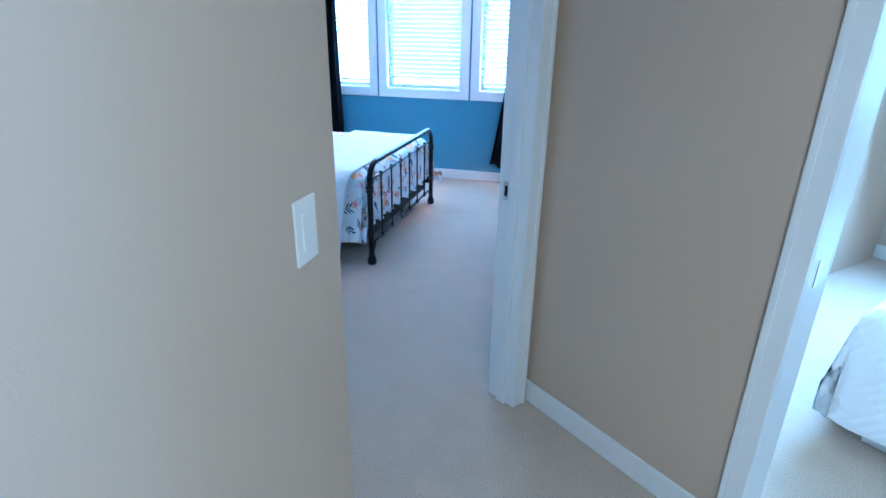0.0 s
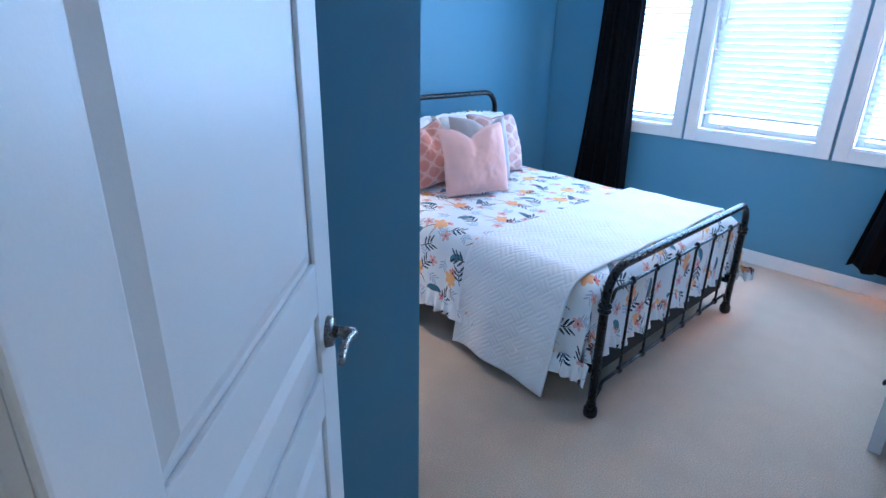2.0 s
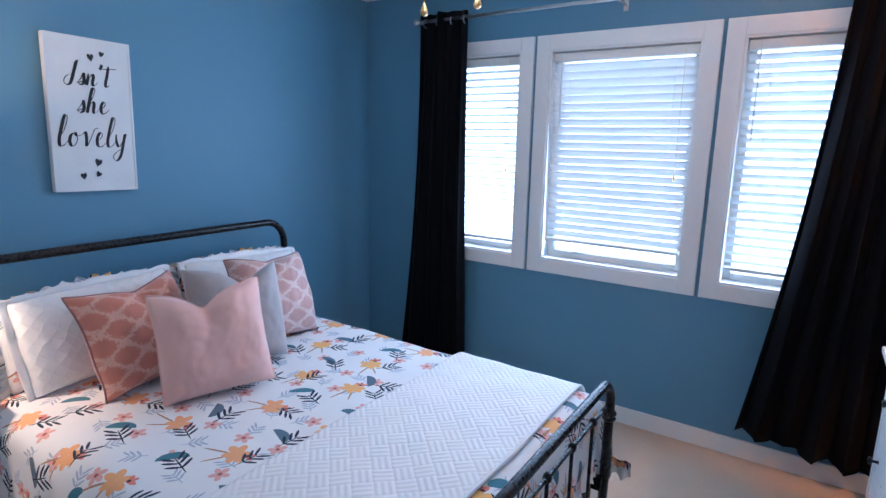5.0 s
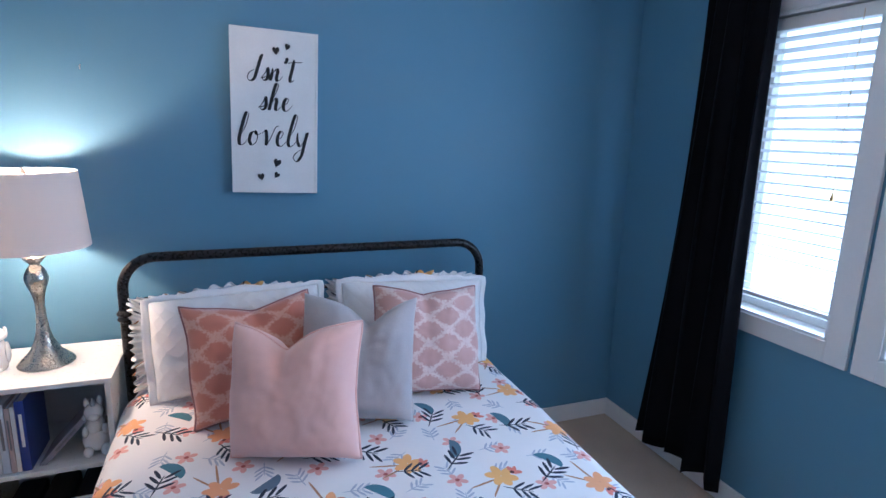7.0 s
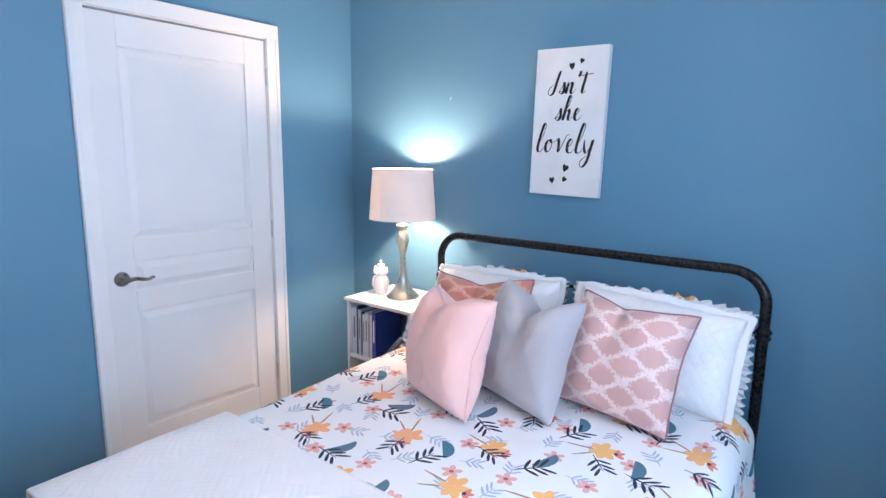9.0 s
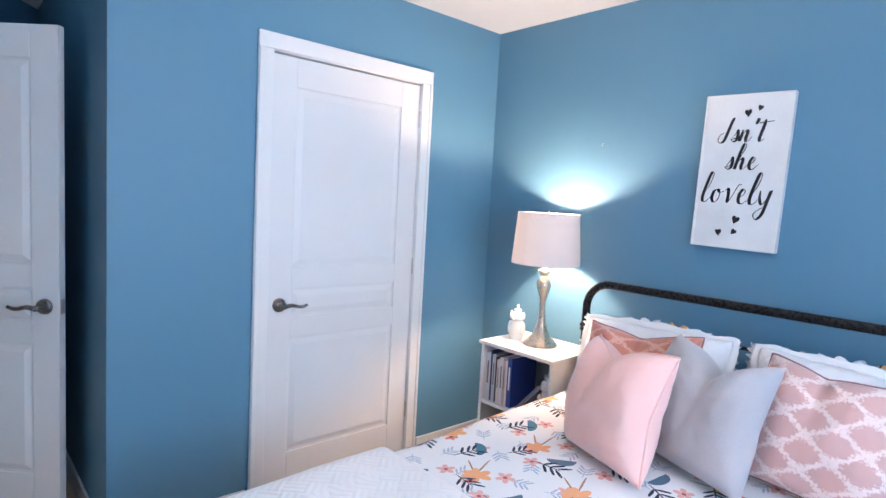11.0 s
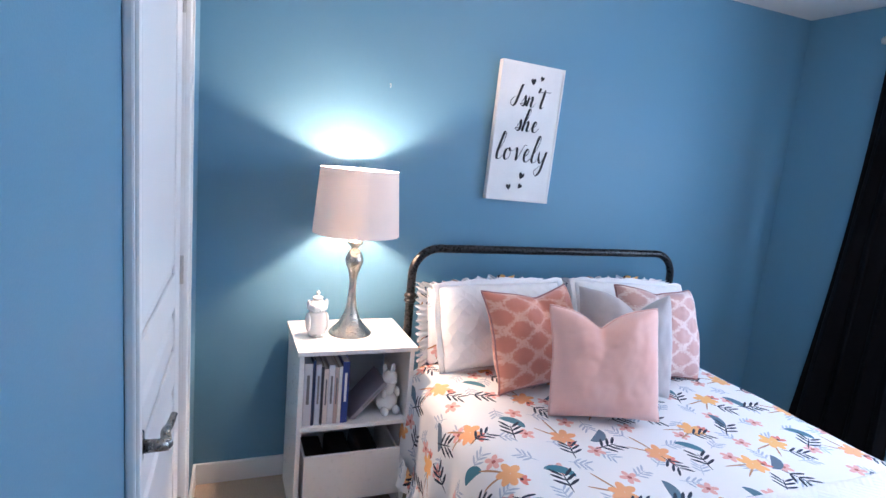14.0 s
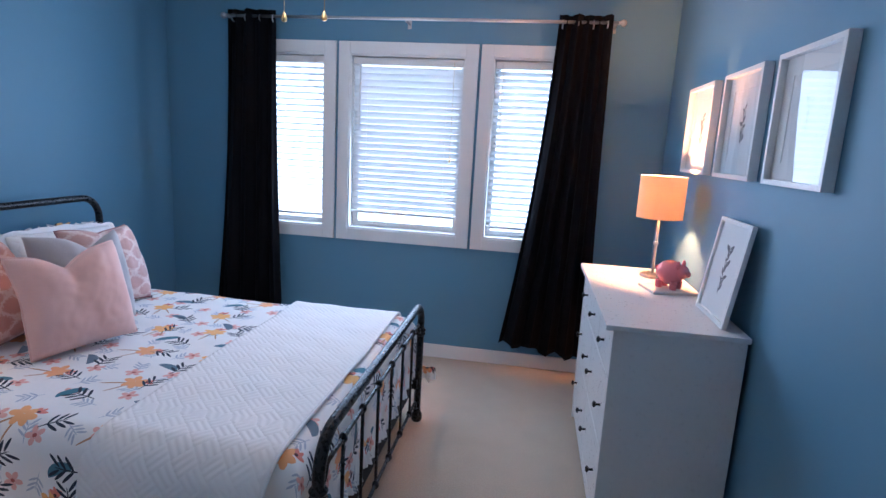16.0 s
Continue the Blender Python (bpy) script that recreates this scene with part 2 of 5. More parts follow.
    # navy sprigs
    a, b, r = cell(0.25, 0.23, 0.36, 0.60, 0.04, 23.0, 3.4)
    col = mix(t, sprig(a, b, 1.05), col, (0.016, 0.026, 0.050))
    a, b, r = cell(0.25, 0.23, 0.86, 0.08, 0.04, 29.0, 3.4)
    col = mix(t, sprig(a, b, 0.95), col, (0.018, 0.034, 0.065))
    t.links.new(col, p.inputs["Base Color"])
    first = bump(t, p, noise_tex(t, 9, 4), 0.35, 0.012)
    bump(t, p, noise_tex(t, 380, 2), 0.2, 0.001, first)
    return m


def quilt_material():
    """White cloth with a raised basket weave, in metres of cloth (UV)."""
    m, t, p = principled("white_quilted_cotton", 0.85)
    sep = t.nodes.new("ShaderNodeSeparateXYZ")
    t.links.new(coords(t, "UV"), sep.inputs[0])
    u0, v0 = X(t, sep.outputs[0]), X(t, sep.outputs[1])
    u, v = (u0 + v0) * 0.7071, (v0 - u0) * 0.7071
    size = 0.060
    cu, cv = u / size, v / size
    check = ((cu.fl() + cv.fl()) * 0.5).fr().gt(0.25)
    fu, fv = cu.fr() - 0.5, cv.fr() - 0.5
    ridge_u = ((fu * 18.85).cos() * 0.25 + 0.4) - (fv.ab() * 2).op("POWER", 6.0) * 0.5
    ridge_v = ((fv * 18.85).cos() * 0.25 + 0.4) - (fu.ab() * 2).op("POWER", 6.0) * 0.5
    height = ridge_u * check + ridge_v * (check * -1 + 1)
    t.links.new(mix(t, noise_tex(t, 6, 3), (0.80, 0.79, 0.79), (0.86, 0.85, 0.85)), p.inputs["Base Color"])
    first = bump(t, p, height, 0.48, 0.006)
    bump(t, p, noise_tex(t, 400, 2), 0.15, 0.001, first)
    p.inputs["Sheen Weight"].default_value = 0.2
    return m


def damask_material(name, base, pale):
    """Velvet with a pale, frayed ogee lattice, in metres of cloth (UV)."""
    m, t, p = principled(name, 0.7)
    sep = t.nodes.new("ShaderNodeSeparateXYZ")
    t.links.new(coords(t, "UV"), sep.inputs[0])
    u, v = X(t, sep.outputs[0]), X(t, sep.outputs[1])
    fray = X(t, noise_tex(t, 110, 4, "UV")) - 0.5
    cells = ((u * (math.pi / 0.072)).cos() + (v * (math.pi / 0.050)).cos()).ab()
    mask = ((cells * -1 + fray * 2.6 + 0.66) * 2.2).mx(0.0).mn(1.0)
    low = X(t, noise_tex(t, 7, 3, "UV"))
    body = mix(t, (low - 0.3) * 2, tuple(c * 0.85 for c in base), base)
    t.links.new(mix(t, mask, body, pale), p.inputs["Base Color"])
    first = bump(t, p, mask, 0.3, 0.001)
    bump(t, p, noise_tex(t, 8, 3), 0.4, 0.01, first)
    p.inputs["Sheen Weight"].default_value = 0.35
    return m


def quilted_material():
    """White cotton stitched into small crinkled lozenges, in metres of cloth (UV)."""
    m, t, p = principled("white_crinkled_cotton", 0.85)
    sep = t.nodes.new("ShaderNodeSeparateXYZ")
    t.links.new(coords(t, "UV"), sep.inputs[0])
    u, v = X(t, sep.outputs[0]), X(t, sep.outputs[1])
    wob = X(t, noise_tex(t, 14, 3, "UV")) - 0.5
    cells = (((u + v) * 60.0 + wob * 3).sin() * ((u - v) * 60.0 + wob * 3).sin()).ab()
    t.links.new(mix(t, noise_tex(t, 5, 3), (0.80, 0.80, 0.80), (0.86, 0.86, 0.86)), p.inputs["Base Color"])
    first = bump(t, p, cells.op("POWER", 0.5), 0.45, 0.005)
    bump(t, p, noise_tex(t, 40, 4), 0.4, 0.004, first)
    p.inputs["Sheen Weight"].default_value = 0.2
    return m


QUILTED = quilted_material()
CARPET = carpet_material()
BLIND = shade_material("white_blind_slat", (0.86, 0.87, 0.87), 0.27)
SHADE = shade_material("white_linen_shade", (0.80, 0.75, 0.71), 0.16)
SHADE2 = shade_material("cream_linen_shade", (0.82, 0.68, 0.50), 0.58)
GLASS = glass_material()
FANGLOW = glow_material("lit_frosted_glass", (1.0, 0.86, 0.68), 4.0)
FLORAL = floral_material()
QUILT = quilt_material()
CORAL = damask_material("coral_damask_velvet", (0.64, 0.24, 0.16), (0.72, 0.42, 0.32))
BLUSH = damask_material("blush_damask_velvet", (0.64, 0.39, 0.35), (0.76, 0.62, 0.58))


# ---- mesh helpers ----
def add_box(bm, x0, x1, y0, y1, z0, z1, bevel=0.0, mi=0):
    vs = [bm.verts.new(c) for c in ((x0, y0, z0), (x1, y0, z0), (x1, y1, z0), (x0, y1, z0), (x0, y0, z1), (x1, y0, z1), (x1, y1, z1), (x0, y1, z1))]
    fs = [bm.faces.new([vs[i] for i in q]) for q in ((0, 3, 2, 1), (4, 5, 6, 7), (0, 1, 5, 4), (1, 2, 6, 5), (2, 3, 7, 6), (3, 0, 4, 7))]
    for f in fs:
        f.material_index = mi
    if bevel:
        es = list({e for f in fs for e in f.edges})
        bmesh.ops.bevel(bm, geom=es, offset=bevel, segments=2, affect="EDGES", profile=0.6)
    return fs


def finish(name, bm, mats, parent=None, smooth=False, m=None):
    me = bpy.data.meshes.new(name)
    bmesh.ops.recalc_face_normals(bm, faces=bm.faces)
    bm.to_mesh(me)
    bm.free()
    for q in mats if isinstance(mats, (list, tuple)) else [mats]:
        me.materials.append(q)
    if smooth:
        me.polygons.foreach_set("use_smooth", [True] * len(me.polygons))
    ob = new(name, me)
    if parent:
        ob.parent = parent
    if m is not None:
        ob.matrix_basis = m
    return ob


def box(name, ext, mat, parent=None, bevel=0.003, m=None):
    bm = bmesh.new()
    add_box(bm, *ext, bevel=bevel)
    return finish(name, bm, mat, parent, m=m)


def pane_quad(name, corners, parent):
    bm = bmesh.new()
    bm.faces.new([bm.verts.new(c) for c in corners])
    ob = finish(name, bm, GLASS, parent)
    ob.visible_shadow = False
    return ob


def empty(name, m=None):
    ob = new(name)
    if m is not None:
        ob.matrix_basis = m
    return ob


def add_tube(bm, pts, r, sides=12, closed_ends=True):
    pts = [Vector(p) for p in pts]
    rings, up = [], None
    for i, p in enumerate(pts):
        d = (pts[min(i + 1, len(pts) - 1)] - pts[max(i - 1, 0)]).normalized()
        if up is None:
            up = d.orthogonal().normalized()
        up = (up - d * up.dot(d)).normalized()
        side = d.cross(up)
        rr = r(i / (len(pts) - 1)) if callable(r) else r
        rings.append([bm.verts.new(p + (up * math.cos(a) + side * math.sin(a)) * rr) for a in (2 * math.pi * k / sides for k in range(sides))])
    for a, b in zip(rings, rings[1:]):
        for k in range(sides):
            bm.faces.new((a[k], a[(k + 1) % sides], b[(k + 1) % sides], b[k]))
    if closed_ends:
        bm.faces.new(rings[0])
        bm.faces.new(rings[-1])


def add_lathe(bm, profile, sides=28, x=0, y=0, z=0, sx=1, sy=1):
    rings = []
    for r, h in profile:
        rings.append([bm.verts.new((x + r * sx * math.cos(a), y + r * sy * math.sin(a), z + h)) for a in (2 * math.pi * k / sides for k in range(sides))])
    for a, b in zip(rings, rings[1:]):
        for k in range(sides):
            bm.faces.new((a[k], a[(k + 1) % sides], b[(k + 1) % sides], b[k]))
    bm.faces.new(rings[0])
    bm.faces.new(rings[-1])


def add_ball(bm, c, r, sx=1, sy=1, sz=1, m=None):
    q = Matrix.Translation(c) @ (m or Matrix()) @ Matrix.Diagonal((r * sx, r * sy, r * sz, 1))
    bmesh.ops.create_uvsphere(bm, u_segments=16, v_segments=10, radius=1, matrix=q)


def smooth_profile(points, n=5):
    """A rounded run through (radius, height) points."""
    out = []
    for i in range(len(points) - 1):
        p0, p1, p2, p3 = points[max(i - 1, 0)], points[i], points[i + 1], points[min(i + 2, len(points) - 1)]
        for k in range(n):
            s = k / n
            out.append(tuple(max(0.001, 0.5 * (2 * b + (c - a) * s + (2 * a - 5 * b + 4 * c - d) * s * s + (3 * b - a - 3 * c + d) * s ** 3)) if j == 0 else
                             0.5 * (2 * b + (c - a) * s + (2 * a - 5 * b + 4 * c - d) * s * s + (3 * b - a - 3 * c + d) * s ** 3)
                             for j, (a, b, c, d) in enumerate(zip(p0, p1, p2, p3))))
    return out + [points[-1]]


def grid_mesh(bm, nu, nv, fn, uvfn=None):
    """A sheet of nu x nv quads; fn(i/nu, j/nv) gives a point."""
    vs = [[bm.verts.new(fn(i / nu, j / nv)) for j in range(nv + 1)] for i in range(nu + 1)]
    layer = bm.loops.layers.uv.verify() if uvfn else None
    for i in range(nu):
        for j in range(nv):
            f = bm.faces.new((vs[i][j], vs[i + 1][j], vs[i + 1][j + 1], vs[i][j + 1]))
            if layer:
                for loop, (a, b) in zip(f.loops, ((i, j), (i + 1, j), (i + 1, j + 1), (i, j + 1))):
                    loop[layer].uv = uvfn(a / nu, b / nv)
    return vs


def thicken(ob, t):
    s = ob.modifiers.new("thickness", "SOLIDIFY")
    s.thickness, s.offset = t, 0
    return ob


# ---- structure ----
def wall(name, p0, p1, mats, th=0.115, holes=(), z1=H, base=True, label="", start=0.0, end=0.0):
    """A wall whose inner face runs from p0 to p1, with the room on its left; start and end lengthen it behind the corners."""
    p0, p1 = Vector((*p0, 0)), Vector((*p1, 0))
    d = p1 - p0
    L = d.length
    m = Matrix.Translation(p0) @ Matrix.Rotation(math.atan2(d.y, d.x), 4, "Z")
    bm = bmesh.new()
    cuts = sorted({-start, L + end, *[q for h in holes for q in h[:2]]})
    for a, b in zip(cuts, cuts[1:]):
        hole = [h for h in holes if h[0] <= a + 1e-6 and h[1] >= b - 1e-6]
        spans = [(0, z1)] if not hole else [(0, hole[0][2]), (hole[0][3], z1)]
        for lo, hi in spans:
            if hi - lo > 1e-4:
                for f in add_box(bm, a, b, -th, 0, lo, hi):
                    if f.normal.y < -0.5 or f.calc_center_median().y < -th + 1e-4:
                        f.material_index = 1
    ob = finish(name, bm, mats, m=m)
    tagged(ob, label, "wall", kind="structure")
    if base:
        bm = bmesh.new()
        doors = [h for h in holes if h[2] < 0.01]
        cuts = [0.0] + [q for h in doors for q in (h[0] - 0.062, h[1] + 0.062)] + [L]
        for a, b in zip(cuts[::2], cuts[1::2]):
            if b - a > 0.02:
                add_box(bm, a + 0.001, b - 0.001, 0.0005, 0.013, 0.0, 0.095, bevel=0.004)
        tagged(finish("baseboard", bm, TRIM, m=m), "white painted baseboard along the wall", "baseboard", kind="structure")
    return m


def casing(parent, m, a, b, h, side, w=0.068):
    """Door casing on one face of a wall: two legs and a head, with a moulded step."""
    for nm, ext in (("casing_leg", (a - w, a, 0, h)), ("casing_leg", (b, b + w, 0, h)), ("casing_head", (a - w, b + w, h, h + w))):
        bm = bmesh.new()
        x0, x1, z0, z1 = ext
        y0, y1 = (0.0, 0.016) if side > 0 else (-0.131, -0.115)
        add_box(bm, x0, x1, y0 + 0.0005, y1, z0, z1, bevel=0.004)
        if nm == "casing_leg":
            xo = x0 + 0.012 if x0 < a - 0.01 else x1 - 0.012
            add_box(bm, xo - 0.009, xo + 0.009, y0 + (0.001 if side > 0 else -0.006), y1 + (0.006 if side > 0 else -0.001), z0, z1, bevel=0.004)
        finish(nm, bm, TRIM, parent, m=m)


def add_field(bm, x0, x1, z0, z1, deep, out, g):
    """A raised door panel with a sloping border g wide, from depth deep to face out."""
    a = [bm.verts.new((x, deep, z)) for x, z in ((x0, z0), (x1, z0), (x1, z1), (x0, z1))]
    b = [bm.verts.new((x, out, z)) for x, z in ((x0 + g, z0 + g), (x1 - g, z0 + g), (x1 - g, z1 - g), (x0 + g, z1 - g))]
    bm.faces.new(b)
    bm.faces.new(a[::-1])
    for k in range(4):
        bm.faces.new((a[k], a[(k + 1) % 4], b[(k + 1) % 4], b[k]))


def panel_door(name, width, height, label, th=0.035):
    """A moulded door: a tall panel, two low strips and a lower panel on both faces; hinge edge at x = 0."""
    root = empty(name)
    bm = bmesh.new()
    st = 0.115
    panels = ((1.08, height - 0.13), (0.85, 0.98), (0.20, 0.75))
    add_box(bm, 0, width, -th + 0.010, -0.010, 0.0, height)
    xs0, xs1 = st, width - st
    for y0, y1 in ((-0.0101, 0.0), (-th, -th + 0.0101)):
        add_box(bm, 0, xs0, y0, y1, 0, height, bevel=0.004)
        add_box(bm, xs1, width, y0, y1, 0, height, bevel=0.004)
        zs = [0.0] + [q for lo, hi in sorted(panels) for q in (lo, hi)] + [height]
        for lo, hi in zip(zs[::2], zs[1::2]):
            add_box(bm, xs0 - 0.001, xs1 + 0.001, y0 + (0.0004 if y1 == 0 else 0), y1 - (0.0004 if y1 == 0 else 0), lo, hi, bevel=0.004)
        for lo, hi in panels:
            out = y1 if y1 == 0 else y0
            deep = y0 + 0.0002 if y1 == 0 else y1 - 0.0002
            slope = -0.0006 if y1 == 0 else 0.0006
            add_field(bm, xs0 + 0.010, xs1 - 0.010, lo + 0.010, hi - 0.010, deep, out + slope, 0.026)
    finish("leaf", bm, DOORW, root)
    for side in (0.0, -th):
        s = 1 if side == 0 else -1
        bm = bmesh.new()
        n = 14
        bmesh.ops.create_cone(bm, cap_ends=True, segments=24, radius1=0.033, radius2=0.029, depth=0.012,
                              matrix=pose(width - 0.06, side + s * 0.006, 0.91, -90 * s))
        bmesh.ops.create_cone(bm, cap_ends=True, segments=16, radius1=0.013, radius2=0.011, depth=0.05,
                              matrix=pose(width - 0.06, side + s * 0.03, 0.91, -90 * s))
        pts = [(width - 0.06 - 0.115 * k / n, side + s * (0.052 - 0.008 * math.sin(3.14 * k / n)), 0.91 + 0.010 * math.sin(2.2 * k / n * 3.0) * (k / n)) for k in range(n + 1)]
        add_tube(bm, pts, lambda q: 0.0105 - 0.004 * q, 10)
        finish("lever_handle", bm, LEVER, root, True)
    bm = bmesh.new()
    add_box(bm, width - 0.0005, width + 0.0015, -th / 2 - 0.012, -th / 2 + 0.012, 0.88, 0.94, bevel=0.0005)
    finish("latch_plate", bm, NICKEL, root)
    for z in (0.22, 1.02, 1.80):
        bm = bmesh.new()
        add_lathe(bm, [(0.006, 0), (0.0062, 0.002), (0.0062, 0.086), (0.006, 0.088)], 10, -0.004, 0.004, z)
        finish("hinge", bm, NICKEL, root)
    tagged(root, label, "door")
    return root


bm = bmesh.new()
add_box(bm, -0.3, 7.2, -4.3, 3.5, -0.12, 0.0)
tagged(finish("floor", bm, CARPET), "beige cut-pile carpet, slightly worn", "carpet", kind="structure")
bm = bmesh.new()
add_box(bm, -0.3, 7.2, -4.3, 3.5, H, H + 0.12)
tagged(finish("ceiling", bm, CEIL), "white painted ceiling", "ceiling", kind="structure")
bm = bmesh.new()
add_box(bm, -400, 400, -400, 400, -3.2, -3.0)
tagged(finish("ground", bm, surface("lawn_ground", (0.05, 0.08, 0.03), (0.09, 0.12, 0.05), 0.95, big=0.3, fine=20)), "green lawn outside the house", "ground", kind="structure")

# glowing board added outside so the windows burn out to white
bm = bmesh.new()
add_box(bm, -30, 34, 14, 14.2, -3, 26)
tagged(finish("backdrop", bm, glow_material("glowing_backdrop_white", (0.90, 0.96, 1.0), 3.8)), "glowing backdrop added to whiten the view beyond the windows", "sky", kind="structure")

XC = 2.000                                   # outer corner of the closet block
HG, ST = Vector((2.618, -0.958)), Vector((3.056, -0.31))     # hinge and strike corners of the entry, room side
DW = (ST - HG).normalized()
D0 = tuple(HG + DW * ((XC - HG.x) / DW.x))   # ends of the slanted doorway wall
E0 = tuple(ST + DW * ((XE - ST.x) / DW.x))
blue2 = [BLUE, BLUE]
wall("wall_west", (0, YW), (0, 0), blue2, start=0.115, end=0.115, label="blue painted bedroom wall behind the bed")
cd0, cd1, DH = 0.570, 1.388, 2.04
m_closet = wall("wall_south", (0, 0), (XC + 0.004, -0.055), blue2, holes=[(cd0 - 0.018, cd1 + 0.018, 0, DH + 0.018)], label="blue painted wall with the closet door")
wall("wall_closet_side", (XC + 0.006, -0.0555), D0, blue2, base=False, label="blue painted side of the closet")
bm = bmesh.new()
add_box(bm, XC + 0.0065, XC + 0.019, -1.7, -0.056, 0, 0.095, bevel=0.004)
tagged(finish("baseboard", bm, TRIM), "white painted baseboard along the closet side", "baseboard", kind="structure")


u0, u1 = (HG - Vector(D0)).length, (ST - Vector(D0)).length
m_entry = wall("wall_entry", D0, E0, [BLUE, BEIGE], holes=[(u0 - 0.018, u1 + 0.018, 0, DH + 0.018)], label="diagonal doorway wall, blue inside, beige outside", end=0.05)
wall("wall_east", E0, (XE, YW), blue2, end=0.115, label="blue painted wall behind the dresser")
wholes = [(XE - b + 0.07, XE - a - 0.07, WZ0 + 0.07, WZ1 - 0.07) for a, b in WIN]
m_win = wall("wall_north", (XE, YW), (0, YW), blue2, th=0.16, holes=sorted(wholes), label="blue painted window wall")

# hall
CL = (2.88, -1.33)
V0 = (2.670, -1.083)
beige2 = [BEIGE, BEIGE]
wall("wall_hall_return", V0, CL, beige2, base=False, label="beige painted hall wall")
m_sw = wall("wall_hall_left", CL, (2.88, -4.0), beige2, th=0.1, label="beige painted hall wall with a switch")
wall("wall_hall_back", (2.88, -4.0), (5.0, -4.0), beige2, label="beige painted hall wall")
wall("wall_hall_far", (5.0, -4.0), (5.0, -1.7), beige2, label="beige painted hall wall")
RW0, RW1 = (5.0, -1.795), (3.203, -0.292)
LR = math.hypot(RW0[0] - RW1[0], RW0[1] - RW1[1])
o0, o1 = LR - 1.64, LR - 0.90
m_right = wall("wall_hall_right", RW0, RW1, beige2, holes=[(o0 - 0.018, o1 + 0.018, 0, DH + 0.018)], label="beige painted hall wall with a doorway")
# the room beyond the hall's other doorway
wall("wall_other_far", (6.9, 0.3), (5.4, 2.0), beige2, label="pale wall of the other bedroom")
wall("wall_other_side", (5.4, 2.0), (3.52, 0.0), beige2, base=False, label="pale wall of the other bedroom")
wall("wall_other_end", (5.05, -1.75), (6.9, 0.3), beige2, base=False, label="pale wall of the other bedroom")


def door_frame(name, m, a, b, label):
    root = empty(name)
    for ext in ((a - 0.018, a, -0.117, 0.002, 0, DH), (b, b + 0.018, -0.117, 0.002, 0, DH), (a - 0.018, b + 0.018, -0.117, 0.002, DH, DH + 0.018)):
        box("jamb", ext, TRIM, root, 0.002, m)
    casing(root, m, a, b, DH + 0.004, 1)
    casing(root, m, a, b, DH + 0.004, -1)
    tagged(root, label, "door frame", kind="structure")
    return root


f1 = door_frame("door_frame_1", m_entry, u0, u1, "white painted door frame of the bedroom entry")
for ext in ((u0, u0 + 0.012, -0.085, -0.040, 0, DH), (u1 - 0.012, u1, -0.085, -0.040, 0, DH), (u0, u1, -0.085, -0.040, DH - 0.012, DH)):
    box("door_stop", ext, TRIM, f1, 0.002, m_entry)
bm = bmesh.new()
add_box(bm, u1 - 0.002, u1 + 0.001, -0.036, -0.008, 0.87, 0.94, bevel=0.0008)
finish("strike_plate", bm, NICKEL, f1, m=m_entry)
# a raised black block, coloured as the shade in the latch hole
bm = bmesh.new()
add_box(bm, u1 - 0.003, u1 - 0.0015, -0.029, -0.015, 0.885, 0.925)
finish("strike_hole_shade", bm, HOLE_SHADE, f1, m=m_entry)
door_frame("door_frame_2", m_closet, cd0, cd1, "white painted closet door frame")
f3 = door_frame("door_frame_3", m_right, o0, o1, "white painted door frame off the hall")
bm = bmesh.new()
add_box(bm, o1 - 0.002, o1 + 0.001, -0.07, -0.04, 0.87, 0.94, bevel=0.0008)
finish("strike_plate", bm, NICKEL, f3, m=m_right)

closet = panel_door("closet_door", cd1 - cd0 - 0.006, 2.02, "closed white moulded closet door with a nickel lever")
closet.matrix_basis = m_closet @ pose(cd0 + 0.003, -0.006, 0.012)
entry = panel_door("entry_door", u1 - u0 - 0.02, 2.02, "open white moulded bedroom door with a nickel lever")
entry.matrix_basis = pose(HG.x + 0.002, HG.y + 0.012, 0.012, 0, 0, 134.9)


